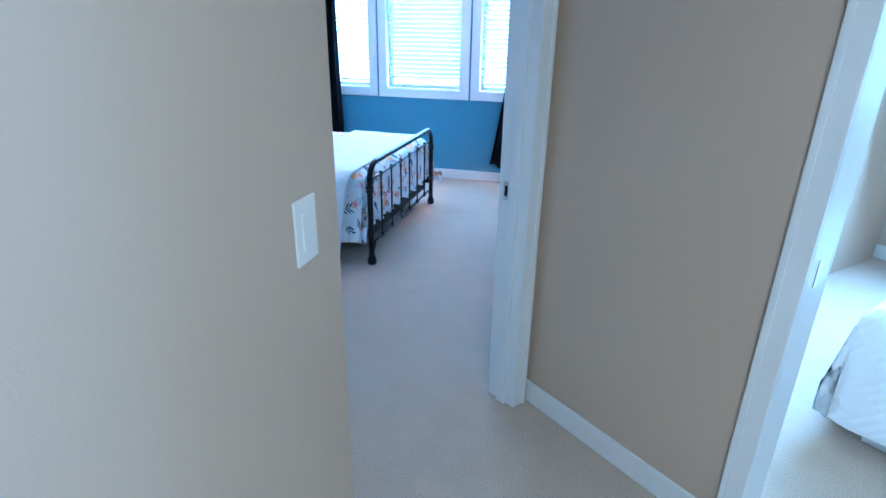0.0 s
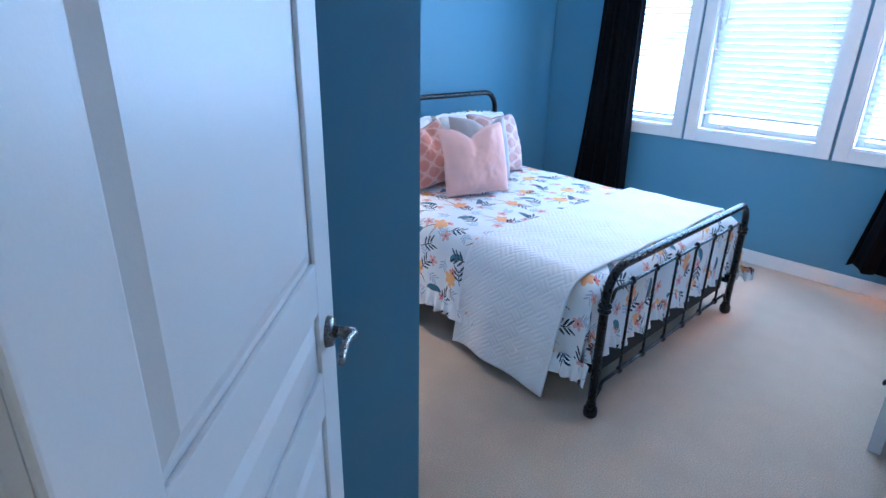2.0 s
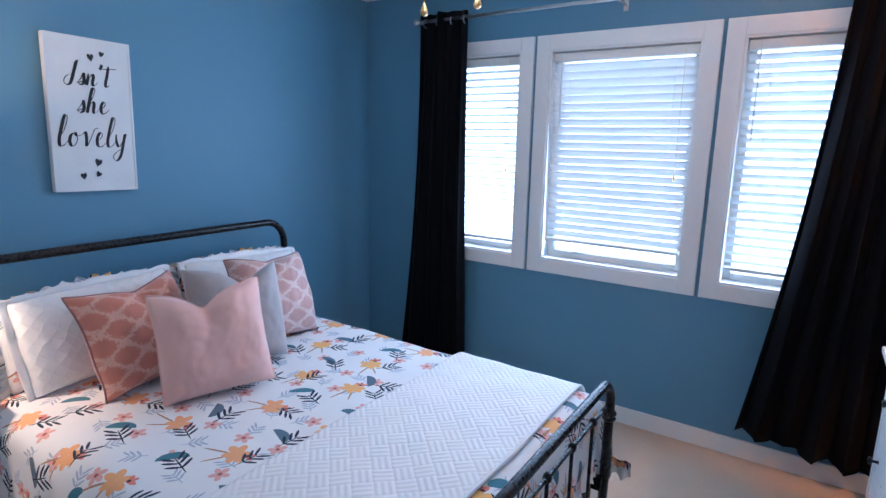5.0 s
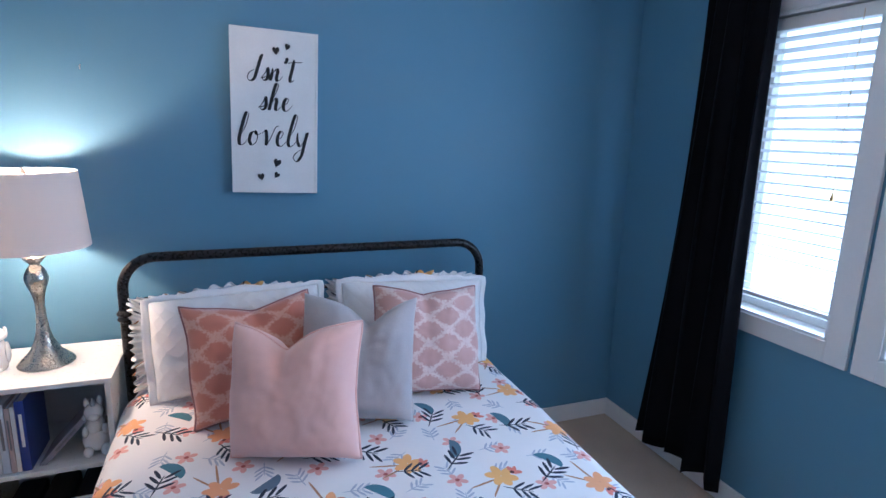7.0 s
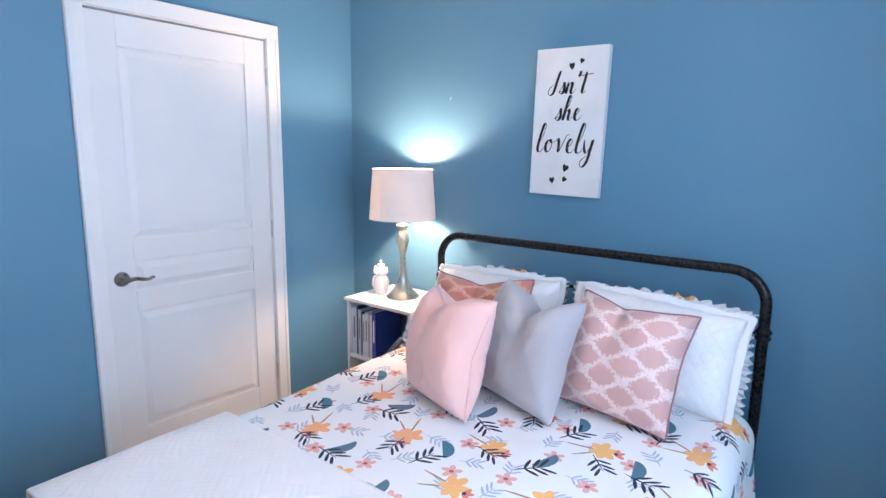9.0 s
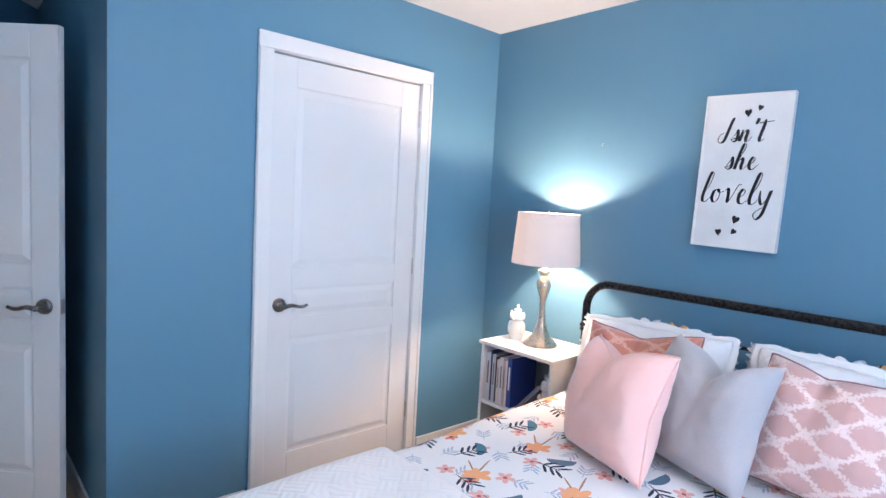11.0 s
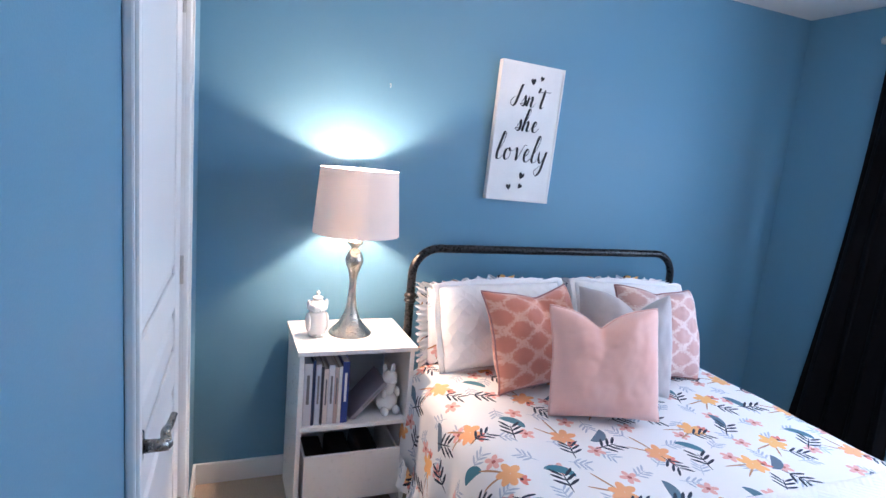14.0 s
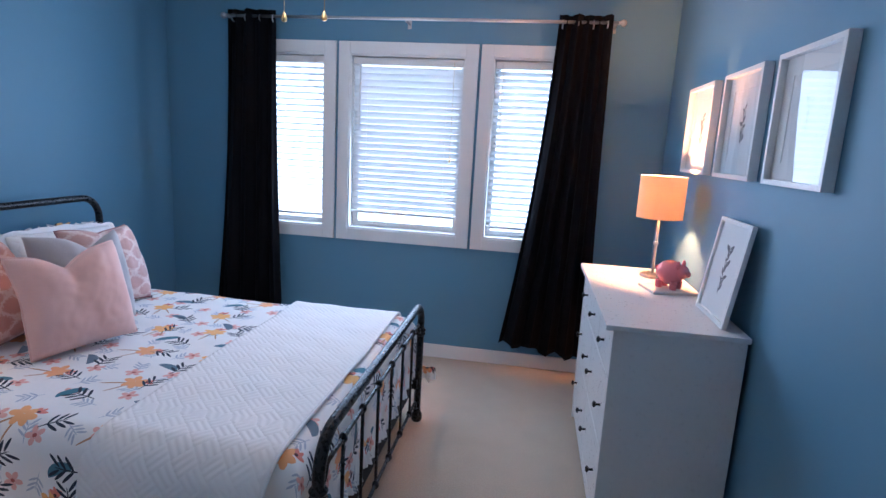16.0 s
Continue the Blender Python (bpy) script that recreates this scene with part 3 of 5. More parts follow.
# ---- windows ----
def window_unit(name, a, b, crank):
    root = empty(name)
    w = 0.078
    for ext in ((a, a + w, WZ0, WZ1), (b - w, b, WZ0, WZ1), (a + w, b - w, WZ1 - w, WZ1), (a + w, b - w, WZ0, WZ0 + w)):
        box("casing", (ext[0], ext[1], YW - 0.018, YW - 0.0005, ext[2], ext[3]), TRIM, root, 0.003)
    ia, ib, lo, hi = a + w, b - w, WZ0 + w, WZ1 - w
    for ext in ((ia - 0.008, ia + 0.012, lo, hi), (ib - 0.012, ib + 0.008, lo, hi), (ia, ib, hi - 0.012, hi + 0.008), (ia, ib, lo - 0.008, lo + 0.012)):
        box("reveal", (ext[0], ext[1], YW - 0.012, YW + 0.15, ext[2], ext[3]), TRIM, root, 0.002)
    s = 0.045
    for ext in ((ia + 0.012, ia + s, lo + 0.012, hi - 0.012), (ib - s, ib - 0.012, lo + 0.012, hi - 0.012), (ia + s, ib - s, hi - s, hi - 0.012), (ia + s, ib - s, lo + 0.012, lo + s)):
        box("sash", (ext[0], ext[1], YW + 0.075, YW + 0.115, ext[2], ext[3]), PLASTIC, root, 0.003)
    pane_quad("glass_pane", [(x, YW + 0.095, z) for x, z in ((ia + s - 0.005, lo + s - 0.005), (ib - s + 0.005, lo + s - 0.005), (ib - s + 0.005, hi - s + 0.005), (ia + s - 0.005, hi - s + 0.005))], root)
    if crank:
        bm = bmesh.new()
        add_ball(bm, (0, 0, 0), 0.02, 1.6, 0.7, 0.55)
        add_tube(bm, [(0.0, -0.012, 0.008), (0.03, -0.022, 0.016), (0.075, -0.026, 0.012), (0.10, -0.026, 0.002)], 0.0075, 8)
        finish("crank_handle", bm, PLASTIC, root, True, pose(ia + 0.17, YW + 0.062, lo + 0.035))
    return tagged(root, "white framed window with clear glass", "window", kind="structure")


def blind(a, b, bottom, tilt):
    root = empty("window_blind", pose((a + b) / 2, YW + 0.035, 0))
    hw, top = (b - a) / 2 - 0.094, WZ1 - 0.095
    bm = bmesh.new()
    add_box(bm, -hw, hw, -0.026, 0.026, top - 0.045, top, bevel=0.004)
    finish("head_rail", bm, PLASTIC, root)
    bm = bmesh.new()
    grid_mesh(bm, 1, 6, lambda i, j: ((i * 2 - 1) * hw, (j - 0.5) * 0.048, 0.004 * (1 - (2 * j - 1) ** 2)))
    first = finish("slat", bm, BLIND, root, True)
    z, k = top - 0.075, 0
    zs = []
    while z > bottom:
        zs.append(z)
        z -= 0.0415
    for i, z in enumerate(zs):
        ob = first if i == 0 else new("slat", first.data)
        ob.parent = root
        ob.matrix_basis = pose(0, 0, z, tilt + random.uniform(-0.7, 0.7), random.uniform(-0.1, 0.1), 0)
    bm = bmesh.new()
    add_box(bm, -hw, hw, -0.025, 0.025, zs[-1] - 0.045, zs[-1] - 0.027, bevel=0.004)
    finish("bottom_rail", bm, PLASTIC, root)
    for x in (-hw + 0.10, hw - 0.10):
        for y in (-0.024, 0.024):
            bm = bmesh.new()
            add_tube(bm, [(x, y, top - 0.03), (x, y, zs[-1] - 0.03)], 0.0009, 5)
            finish("ladder_cord", bm, PLASTIC, root)
    bm = bmesh.new()
    add_tube(bm, [(-hw + 0.05, -0.034, top - 0.02), (-hw + 0.052, -0.036, top - 0.45)], 0.0035, 6)
    finish("tilt_wand", bm, PLASTIC, root)
    bm = bmesh.new()
    add_tube(bm, [(hw - 0.06, -0.034, top - 0.02), (hw - 0.06, -0.036, top - 0.62)], 0.001, 5)
    add_lathe(bm, smooth_profile([(0.002, 0), (0.008, 0.006), (0.006, 0.02), (0.002, 0.035)]), 10, hw - 0.06, -0.036, top - 0.655)
    finish("pull_cord", bm, BRASS, root)
    return tagged(root, "white horizontal slatted blind, half open", "blind", group="window blinds")


for i, (a, b) in enumerate(WIN):
    window_unit("window_%d" % (i + 1), a, b, i == 1)
    blind(a, b, (WZ0 + 0.15, WZ0 + 0.20, WZ0 + 0.16)[i], (-14, -52, -30)[i])


# ---- curtains ----
def curtain(x_top, x_bot, folds, sweep, label):
    """Heavy cloth on a rod: (left, right) at the top and at the hem."""
    bm = bmesh.new()
    z1, z0 = 2.275, 0.13

    def at(i, j):
        k = 1 - j
        s = k * k * 0.6 + k * 0.4
        l = x_top[0] + (x_bot[0] - x_top[0]) * s
        r = x_top[1] + (x_bot[1] - x_top[1]) * s
        ph = i * folds * 2 * math.pi
        depth = 0.020 + 0.016 * k
        y = YW - 0.105 + depth * math.sin(ph + 0.5 * math.sin(3 * k)) + 0.012 * math.sin(ph * 0.37 + 4 * k) - 0.02 * k
        x = l + (r - l) * i + 0.008 * math.sin(ph * 2)
        return (x, y, z0 + (z1 - z0) * j + sweep * k * (1 - i) + 0.012 * math.sin(ph * 0.7) * (0.3 + k))
    grid_mesh(bm, 90, 36, at)
    ob = thicken(finish("curtain", bm, CURT, smooth=True), 0.003)
    return tagged(ob, label, "curtain", group="window curtains")


curtain((0.520, 0.855), (0.40, 0.90), 4, 0.0, "black blackout curtain hanging beside the window")
curtain((2.66, 2.97), (2.44, 3.02), 5, 0.07, "black blackout curtain drawn aside behind the dresser")
root = empty("curtain_rod", pose(0, YW - 0.105, 2.235))
bm = bmesh.new()
add_tube(bm, [(0.50, 0, 0), (3.02, 0, 0)], 0.0095, 14)
finish("rod", bm, NICKEL, root, True)
for x in (0.49, 3.03):
    bm = bmesh.new()
    add_ball(bm, (x, 0, 0), 0.02)
    add_ball(bm, (x + (0.02 if x < 1 else -0.02), 0, 0), 0.012)
    finish("finial", bm, NICKEL, root, True)
for x in (0.53, 1.72, 2.99):
    bm = bmesh.new()
    add_box(bm, x - 0.006, x + 0.006, -0.006, 0.105, -0.016, -0.006, bevel=0.002)
    add_box(bm, x - 0.012, x + 0.012, 0.1, 0.105, -0.04, 0.03, bevel=0.002)
    finish("bracket", bm, NICKEL, root)
tagged(root, "brushed nickel curtain rod with ball ends", "curtain rod")
for xs in ((0.56, 0.65, 0.75, 0.84), (2.68, 2.77, 2.86, 2.94)):
    for x in xs:
        bm = bmesh.new()
        n = 14
        add_tube(bm, [(0, 0.0235 * math.cos(2 * math.pi * k / n), 0.0235 * math.sin(2 * math.pi * k / n)) for k in range(n + 1)], 0.004, 6)
        tagged(finish("curtain_grommet", bm, NICKEL, smooth=True, m=pose(x, YW - 0.105, 2.2225)), "nickel curtain grommet on the rod", "grommet", group="curtain grommets")

# ---- bed ----
BY0, BY1, BX1, BT = 0.845, 2.255, 2.062, 0.612


def arch(y0, y1, z0, z1, r, n=8):
    pts = [(0, y0, z0), (0, y0, z1 - r)]
    pts += [(0, y0 + r - r * math.cos(q), z1 - r + r * math.sin(q)) for q in (math.pi / 2 * k / n for k in range(1, n + 1))]
    pts += [(0, y1 - r + r * math.sin(q), z1 - r + r * math.cos(q)) for q in (math.pi / 2 * k / n for k in range(0, n + 1))]
    return pts + [(0, y1, z0)]


def bed_end(name, root, x, top, rail, low):
    m = pose(x, 0, 0)
    bm = bmesh.new()
    add_tube(bm, arch(BY0, BY1, 0.03, top, 0.115), 0.0185, 14)
    for y in (BY0, BY1):
        add_lathe(bm, smooth_profile([(0.020, 0.0), (0.029, 0.012), (0.029, 0.04), (0.022, 0.055), (0.020, 0.07)]), 14, 0, y, 0)
        add_lathe(bm, smooth_profile([(0.019, 0.0), (0.027, 0.010), (0.022, 0.02), (0.028, 0.032), (0.019, 0.045)]), 14, 0, y, rail - 0.05)
    finish(name, bm, BLACKM, root, True, m)
    bm = bmesh.new()
    n = 10
    add_tube(bm, [(0, BY0, rail - 0.03)] + [(0, BY0 + 0.06 * math.sin(q), rail - 0.03 + 0.06 * (1 - math.cos(q)) - 0.0) for q in (1.57 * k / n for k in range(1, n))] +
             [(0, BY0 + 0.07 + (BY1 - BY0 - 0.14) * k / 20, rail + 0.03) for k in range(21)] +
             [(0, BY1 - 0.06 * math.sin(q), rail - 0.03 + 0.06 * (1 - math.cos(q))) for q in (1.57 * k / n for k in range(n - 1, 0, -1))] + [(0, BY1, rail - 0.03)], 0.0075, 10)
    add_tube(bm, [(0, BY0, low - 0.06)] + [(0, BY0 + 0.06 * math.sin(q), low - 0.06 * math.cos(q)) for q in (1.57 * k / n for k in range(1, n))] +
             [(0, BY0 + 0.07 + (BY1 - BY0 - 0.14) * k / 20, low) for k in range(21)] +
             [(0, BY1 - 0.06 * math.sin(q), low - 0.06 * math.cos(q)) for q in (1.57 * k / n for k in range(n - 1, 0, -1))] + [(0, BY1, low - 0.06)], 0.0075, 10)
    finish("cross_rail", bm, BLACKM, root, True, m)
    for k in range(1, 7):
        y = BY0 + (BY1 - BY0) * k / 7
        bm = bmesh.new()
        add_tube(bm, [(0, y, low), (0, y, rail + 0.03)], 0.0062, 10)
        for z in (low, rail + 0.03):
            add_lathe(bm, smooth_profile([(0.006, -0.018), (0.013, -0.008), (0.0145, 0), (0.013, 0.008), (0.006, 0.018)], 3), 12, 0, y, z)
        finish("spindle", bm, BLACKM, root, True, m)


bed = empty("bed")
bed_end("headboard", bed, 0.200, 1.092, 0.905, 0.46)
bed_end("footboard", bed, BX1, 0.665, 0.535, 0.14)
for y in (BY0 + 0.03, BY1 - 0.03):
    box("side_rail", (0.20, BX1, y - 0.018, y + 0.018, 0.20, 0.25), BLACKM, bed, 0.003)
box("mattress", (0.225, 1.99, BY0 + 0.04, BY1 - 0.04, 0.25, BT - 0.055), WHITEC, bed, 0.05)
box("base", (0.222, 2.03, BY0 + 0.05, BY1 - 0.05, 0.16, 0.25), DARKBOX, bed, 0.01)
tagged(bed, "full bed with a black iron tube frame and spindles", "bed")


def puff(x, y):
    return 0.010 * noise.noise(Vector((x * 2.3, y * 2.3, 0.3))) + 0.006 * noise.noise(Vector((x * 7, y * 7, 1.7)))


def drape(a, b, x1, y0, y1, top, lift, flare, hem_wave, r=0.05):
    """A point of cloth laid on a box that ends at x1, y0, y1: a, b are metres of cloth in the plan, past the edges it hangs."""
    dx, dl, dr = max(0.0, a - x1), max(0.0, y0 - b), max(0.0, b - y1)
    dy = max(dl, dr)
    x, y = min(a, x1), min(max(b, y0), y1)

    def over(d):
        q = r * math.pi / 2
        if d < q:
            return r * math.sin(d / r), r * (1 - math.cos(d / r))
        return r, r + d - q
    ox, zx = over(dx)
    oy, zy = over(dy)
    drop = max(zx, zy)
    k = min(1.0, max(0.0, (drop - 0.03) / 0.3))
    wave = flare * k * (0.55 * math.sin((a if dy >= dx else b) * 2 * math.pi / hem_wave) + 0.45 * math.sin((a if dy >= dx else b) * 2 * math.pi / (hem_wave * 0.61) + 1.3))
    if dx > 0:
        x += ox + (wave if dx > dy else 0) * 0.5
    if dy > 0:
        sgn = -1 if dl > 0 else 1
        y += sgn * (oy + (wave + flare * k if dy >= dx else 0))
    return (x, y, top + lift + puff(a, b) * (1 - k) - drop)


duvet = empty("duvet")
bm = bmesh.new()
A0, A1, B0, B1 = 0.30, 2.02 + 0.27, 0.845 - 0.42, 2.255 + 0.40


def corner_flare(a, b):
    return 0.06 * max(0.0, min(1.0, (a - 1.65) / 0.35)) * max(0.0, min(1.0, (b - 2.26) / 0.2))


def duvet_at(i, j):
    a, b = A0 + (A1 - A0) * i, B0 + (B1 - B0) * j
    x, y, z = drape(a, b, 1.940, 0.905, 2.195, BT - 0.012 * max(0.0, a), 0.0, 0.022, 0.30, 0.08)
    return (x + corner_flare(a, b) * 0.6, y + corner_flare(a, b), z)


grid_mesh(bm, 190, 190, duvet_at,
          lambda i, j: (A0 + (A1 - A0) * i, B0 + (B1 - B0) * j))
finish("cover", bm, FLORAL, duvet, True)


def ruffle(name, p, parent, n, rows, uvoff):
    bm = bmesh.new()
    grid_mesh(bm, n, rows, p, lambda i, j: (uvoff + i * 2.2, 3.0 + j * 0.08))
    return finish(name, bm, FLORAL, parent, True)


def hem_side(sgn, y):
    def p(i, j):
        a = A0 + (2.06 + (0.05 if sgn > 0 else 0.0) - A0) * i
        ph = a * 2 * math.pi / 0.055 + 1.5 * math.sin(a * 9)
        z = 0.268 - j * 0.085 + 0.008 * math.sin(a * 2 * math.pi / 0.10) * j
        return (a + corner_flare(a, y + 0.3 * sgn) * 0.4, y + corner_flare(a, y + 0.3 * sgn) + sgn * (0.004 + 0.016 * j * (1 + math.sin(ph))), z + 0.004 * math.cos(ph))
    return p


ruffle("ruffle", hem_side(-1, 0.865 - 0.072), duvet, 260, 5, 0.0)
ruffle("ruffle", hem_side(1, 2.235 + 0.068), duvet, 260, 5, 0.4)


def hem_foot(i, j):
    b = 0.80 + (2.30 - 0.80) * i
    ph = b * 2 * math.pi / 0.055 + 1.5 * math.sin(b * 11)
    return (2.022 + 0.003 + 0.012 * j * (1 + math.sin(ph)), b, 0.33 - 0.09 * j + 0.018 * math.sin(b * 2 * math.pi / 0.19))


ruffle("ruffle", hem_foot, duvet, 220, 5, 0.8)
tagged(duvet, "white floral printed duvet with a ruffled hem on the bed", "duvet")

throw = empty("throw_blanket")
bm = bmesh.new()
C0, C1 = 0.845 - 0.565, 2.255 + 0.35


def throw_at(i, j):
    b = C0 + (C1 - C0) * j
    skew = -0.07 * max(0.0, 0.87 - b) / 0.5
    a = 1.385 + (1.94 - 1.385) * i
    x, y, z = drape(a, b, 5.0, 0.900, 2.200, BT - 0.012 * a, 0.013, 0.022, 0.52, 0.10)
    z += 0.02 * math.sin(i * 3.3 + 0.4) * max(0.0, 0.87 - b) / 0.5
    return (x + skew, y - (0.012 if b < 1 else -0.012), z)


grid_mesh(bm, 50, 170, throw_at, lambda i, j: (1.385 + 0.555 * i, C0 + (C1 - C0) * j))
thicken(finish("cloth", bm, QUILT, throw, True), 0.012)
bm = bmesh.new()
add_tube(bm, [Vector(throw_at(1.0, k / 120)) for k in range(121)], 0.0075, 8)
finish("hem", bm, WHITEC, throw, True)
tagged(throw, "white basket-weave quilted throw laid across the bed", "throw")


# ---- pillows ----
def pillow(name, w, h, t, mat, m, label, category="pillow", chop=0.0, piping=None, frill=False, seed=0.0, ears=0.08, flange=0.0):
    """A stuffed cushion standing on its lower edge at the origin, facing +x; chop dents its top edge."""
    root = empty(name, m)

    def at(i, j, side):
        u, v = 2 * i - 1, 2 * j - 1
        eu = 1 - ears * (1 - v ** 4) * abs(u) ** 3
        ev = 1 - ears * (1 - u ** 4) * abs(v) ** 3
        body = max(0.0, (1 - abs(u) ** 2.8) * (1 - abs(v) ** 2.8)) ** 0.5
        tip = 1 - 0.06 * (abs(u) * abs(v)) ** 6
        y, z = u * w / 2 * eu * tip, (v * ev * tip * 0.5 + 0.5) * h
        bend = 0.0
        if chop:
            uc = u - 0.18 * math.sin(seed * 2.3)
            dent = math.exp(-(abs(uc) / 0.34) ** 1.4) * max(0.0, (v + 0.1) / 1.1) ** 2
            z -= chop * dent * h
            body *= 1 - 0.62 * math.exp(-(uc / 0.13) ** 2) * max(0.0, v) ** 1.3
            fold = 0.030 * max(0.0, v + 0.2) * math.exp(-((abs(uc) - 0.30 - 0.25 * v) / 0.10) ** 2)
            body *= 1 + 3.0 * fold
            bend = -0.05 * max(0.0, v) * abs(u) ** 3
        slump = 0.012 * noise.noise(Vector((u * 1.4, v * 1.4, seed + 3.1)))
        x = side * t / 2 * body + bend
        wide = noise.noise(Vector((u * 2 + seed, v * 2, side)))
        crease = abs(noise.noise(Vector((u * 3.2 + v + seed, v * 2.4 - u, side + seed))))
        x += side * body * (0.011 * wide - 0.003 * max(0.0, 0.15 - crease) / 0.15 + 0.003 * noise.noise(Vector((u * 7, v * 7 + seed, side))))
        return Vector((x, y + slump * abs(u), z + slump * abs(v) * max(0.0, v)))
    bm = bmesh.new()
    n = 44
    for side in (1, -1):
        grid_mesh(bm, n, n, lambda i, j: at(i, j, side), lambda i, j: (i * w + seed, j * h))
    bmesh.ops.remove_doubles(bm, verts=bm.verts[:], dist=0.0004)
    finish("cushion", bm, mat, root, True)
    edge = [at(k / 24, 0, 0) for k in range(25)] + [at(1, k / 24, 0) for k in range(1, 25)] + [at(1 - k / 24, 1, 0) for k in range(1, 25)] + [at(0, 1 - k / 24, 0) for k in range(1, 25)]
    if piping:
        bm = bmesh.new()
        add_tube(bm, edge, 0.0042, 6)
        finish("piping", bm, piping, root, True)
    if flange:
        bm = bmesh.new()
        mid = Vector((0, 0, h / 2))

        def hem(i, j):
            k = round(i * (len(edge) - 1))
            p = edge[k]
            return p + (p - mid).normalized() * flange * j + Vector((0.007 * j * math.sin(k * 0.8 + seed), 0, 0.004 * j * math.sin(k * 1.3)))
        grid_mesh(bm, len(edge) - 1, 3, hem, lambda i, j: (i * 2.2, j * flange))
        thicken(finish("flange", bm, WHITEC, root, True), 0.004)
    if frill:
        bm = bmesh.new()
        c = Vector((0, 0, h / 2))
        fine = [edge[k // 4].lerp(edge[min(k // 4 + 1, len(edge) - 1)], (k % 4) / 4) for k in range(4 * len(edge) - 3)]

        def fr(i, j):
            k = round(i * (len(fine) - 1))
            p = fine[k]
            q = (p - c).normalized()
            return p + q * (0.055 * j * (0.85 + 0.15 * math.sin(k * 0.9))) + Vector((0.014 * j * math.sin(k * 1.15), 0, 0))
        grid_mesh(bm, len(fine) - 1, 3, fr, lambda i, j: (i * 2.4, 5 + j * 0.06))
        finish("ruffle", bm, mat, root, True)
    return tagged(root, label, category)


def lean(x, y, z, back, turn=0.0, roll=0.0):
    """A stand: lower edge at x, y, z, leaning back towards the headboard."""
    return pose(x, y, z, 0, 0, turn) @ pose(0, 0, 0, 0, -back, 0) @ pose(0, 0, 0, roll, 0, 0)


BZ = BT + 0.005
pillow("pillow_sham", 0.62, 0.35, 0.10, FLORAL, lean(0.295, 1.205, BZ - 0.015, 12, 0, 1), "white floral pillow sham with a ruffled edge", frill=True, seed=0.3)
pillow("pillow_sham", 0.62, 0.35, 0.10, FLORAL, lean(0.295, 1.895, BZ - 0.015, 12, 0, -1), "white floral pillow sham with a ruffled edge", frill=True, seed=1.3)
pillow("pillow", 0.63, 0.37, 0.17, QUILTED, lean(0.385, 1.245, BZ - 0.005, 17, 2, 2.0), "white quilted cotton pillow propped on the bed", seed=2.0, ears=0.08, flange=0.028)
pillow("pillow", 0.63, 0.37, 0.17, QUILTED, lean(0.385, 1.900, BZ - 0.005, 17, -2, -3.0), "white quilted cotton pillow propped on the bed", seed=3.0, ears=0.08, flange=0.028)
pillow("throw_pillow", 0.46, 0.42, 0.16, CORAL, lean(0.600, 1.295, BZ - 0.012, 18, 8, 2), "coral damask velvet cushion with mauve piping", "cushion", chop=0.07, piping=PIPING, seed=4.0, ears=0.11)
pillow("throw_pillow", 0.43, 0.42, 0.16, BLUSH, lean(0.620, 1.875, BZ - 0.012, 17, -4, -3), "blush damask velvet cushion with mauve piping", "cushion", chop=0.07, piping=PIPING, seed=5.2, ears=0.11)
pillow("throw_pillow", 0.41, 0.44, 0.18, GREYC, lean(0.735, 1.575, BZ - 0.012, 13, -18, -1), "grey velvet cushion on the bed", "cushion", chop=0.19, seed=6.3, ears=0.11)
pillow("throw_pillow", 0.41, 0.42, 0.20, PINKC, lean(0.890, 1.370, BZ - 0.012, 11, -24, 3), "pale pink velvet cushion on the bed", "cushion", chop=0.17, seed=7.1, ears=0.10, piping=PINKC)


# ---- bedside ----
NX1, NY0, NY1, NZ = 0.41, 0.36, 0.825, 0.732
ns = empty("nightstand")
box("top", (0.03, NX1, NY0, NY1, NZ - 0.018, NZ), FURN, ns, 0.003)
for y in (NY0 + 0.018, NY1 - 0.018):
    bm = bmesh.new()
    add_box(bm, 0.035, NX1 - 0.012, y - 0.009, y + 0.009, 0.0, NZ - 0.018, bevel=0.002)
    finish("side_panel", bm, FURN, ns)
box("back_panel", (0.035, 0.045, NY0 + 0.027, NY1 - 0.027, 0.1, NZ - 0.019), FURN, ns, 0.001)
box("shelf", (0.046, NX1 - 0.014, NY0 + 0.0275, NY1 - 0.0275, 0.405, 0.423), FURN, ns, 0.002)
box("bottom_shelf", (0.046, NX1 - 0.014, NY0 + 0.0275, NY1 - 0.0275, 0.095, 0.113), FURN, ns, 0.002)
tagged(ns, "white lacquered bedside cabinet with an open book shelf", "nightstand")
binb = empty("storage_bin")
y0, y1, zb = NY0 + 0.040, NY1 - 0.045, 0.114
box("front", (NX1 - 0.002, NX1 + 0.010, y0, y1, zb, zb + 0.20), FURN, binb, 0.002)
for y in (y0 + 0.005, y1 - 0.005):
    box("side", (0.06, NX1 - 0.003, y - 0.004, y + 0.004, zb, zb + 0.185), FURN, binb, 0.001)
box("back", (0.055, 0.0595, y0, y1, zb, zb + 0.185), FURN, binb, 0.001)
box("bottom", (0.061, NX1 - 0.003, y0 + 0.01, y1 - 0.01, zb, zb + 0.008), DARKBOX, binb, 0.001)
for k in range(3):
    box("cloth_fold", (0.07, NX1 - 0.02, y0 + 0.02 + 0.11 * k, y0 + 0.115 + 0.11 * k, zb + 0.009, zb + 0.10 + 0.01 * k), DARKBOX, binb, 0.02)
tagged(binb, "white drawer box filled with dark cloth", "drawer box")

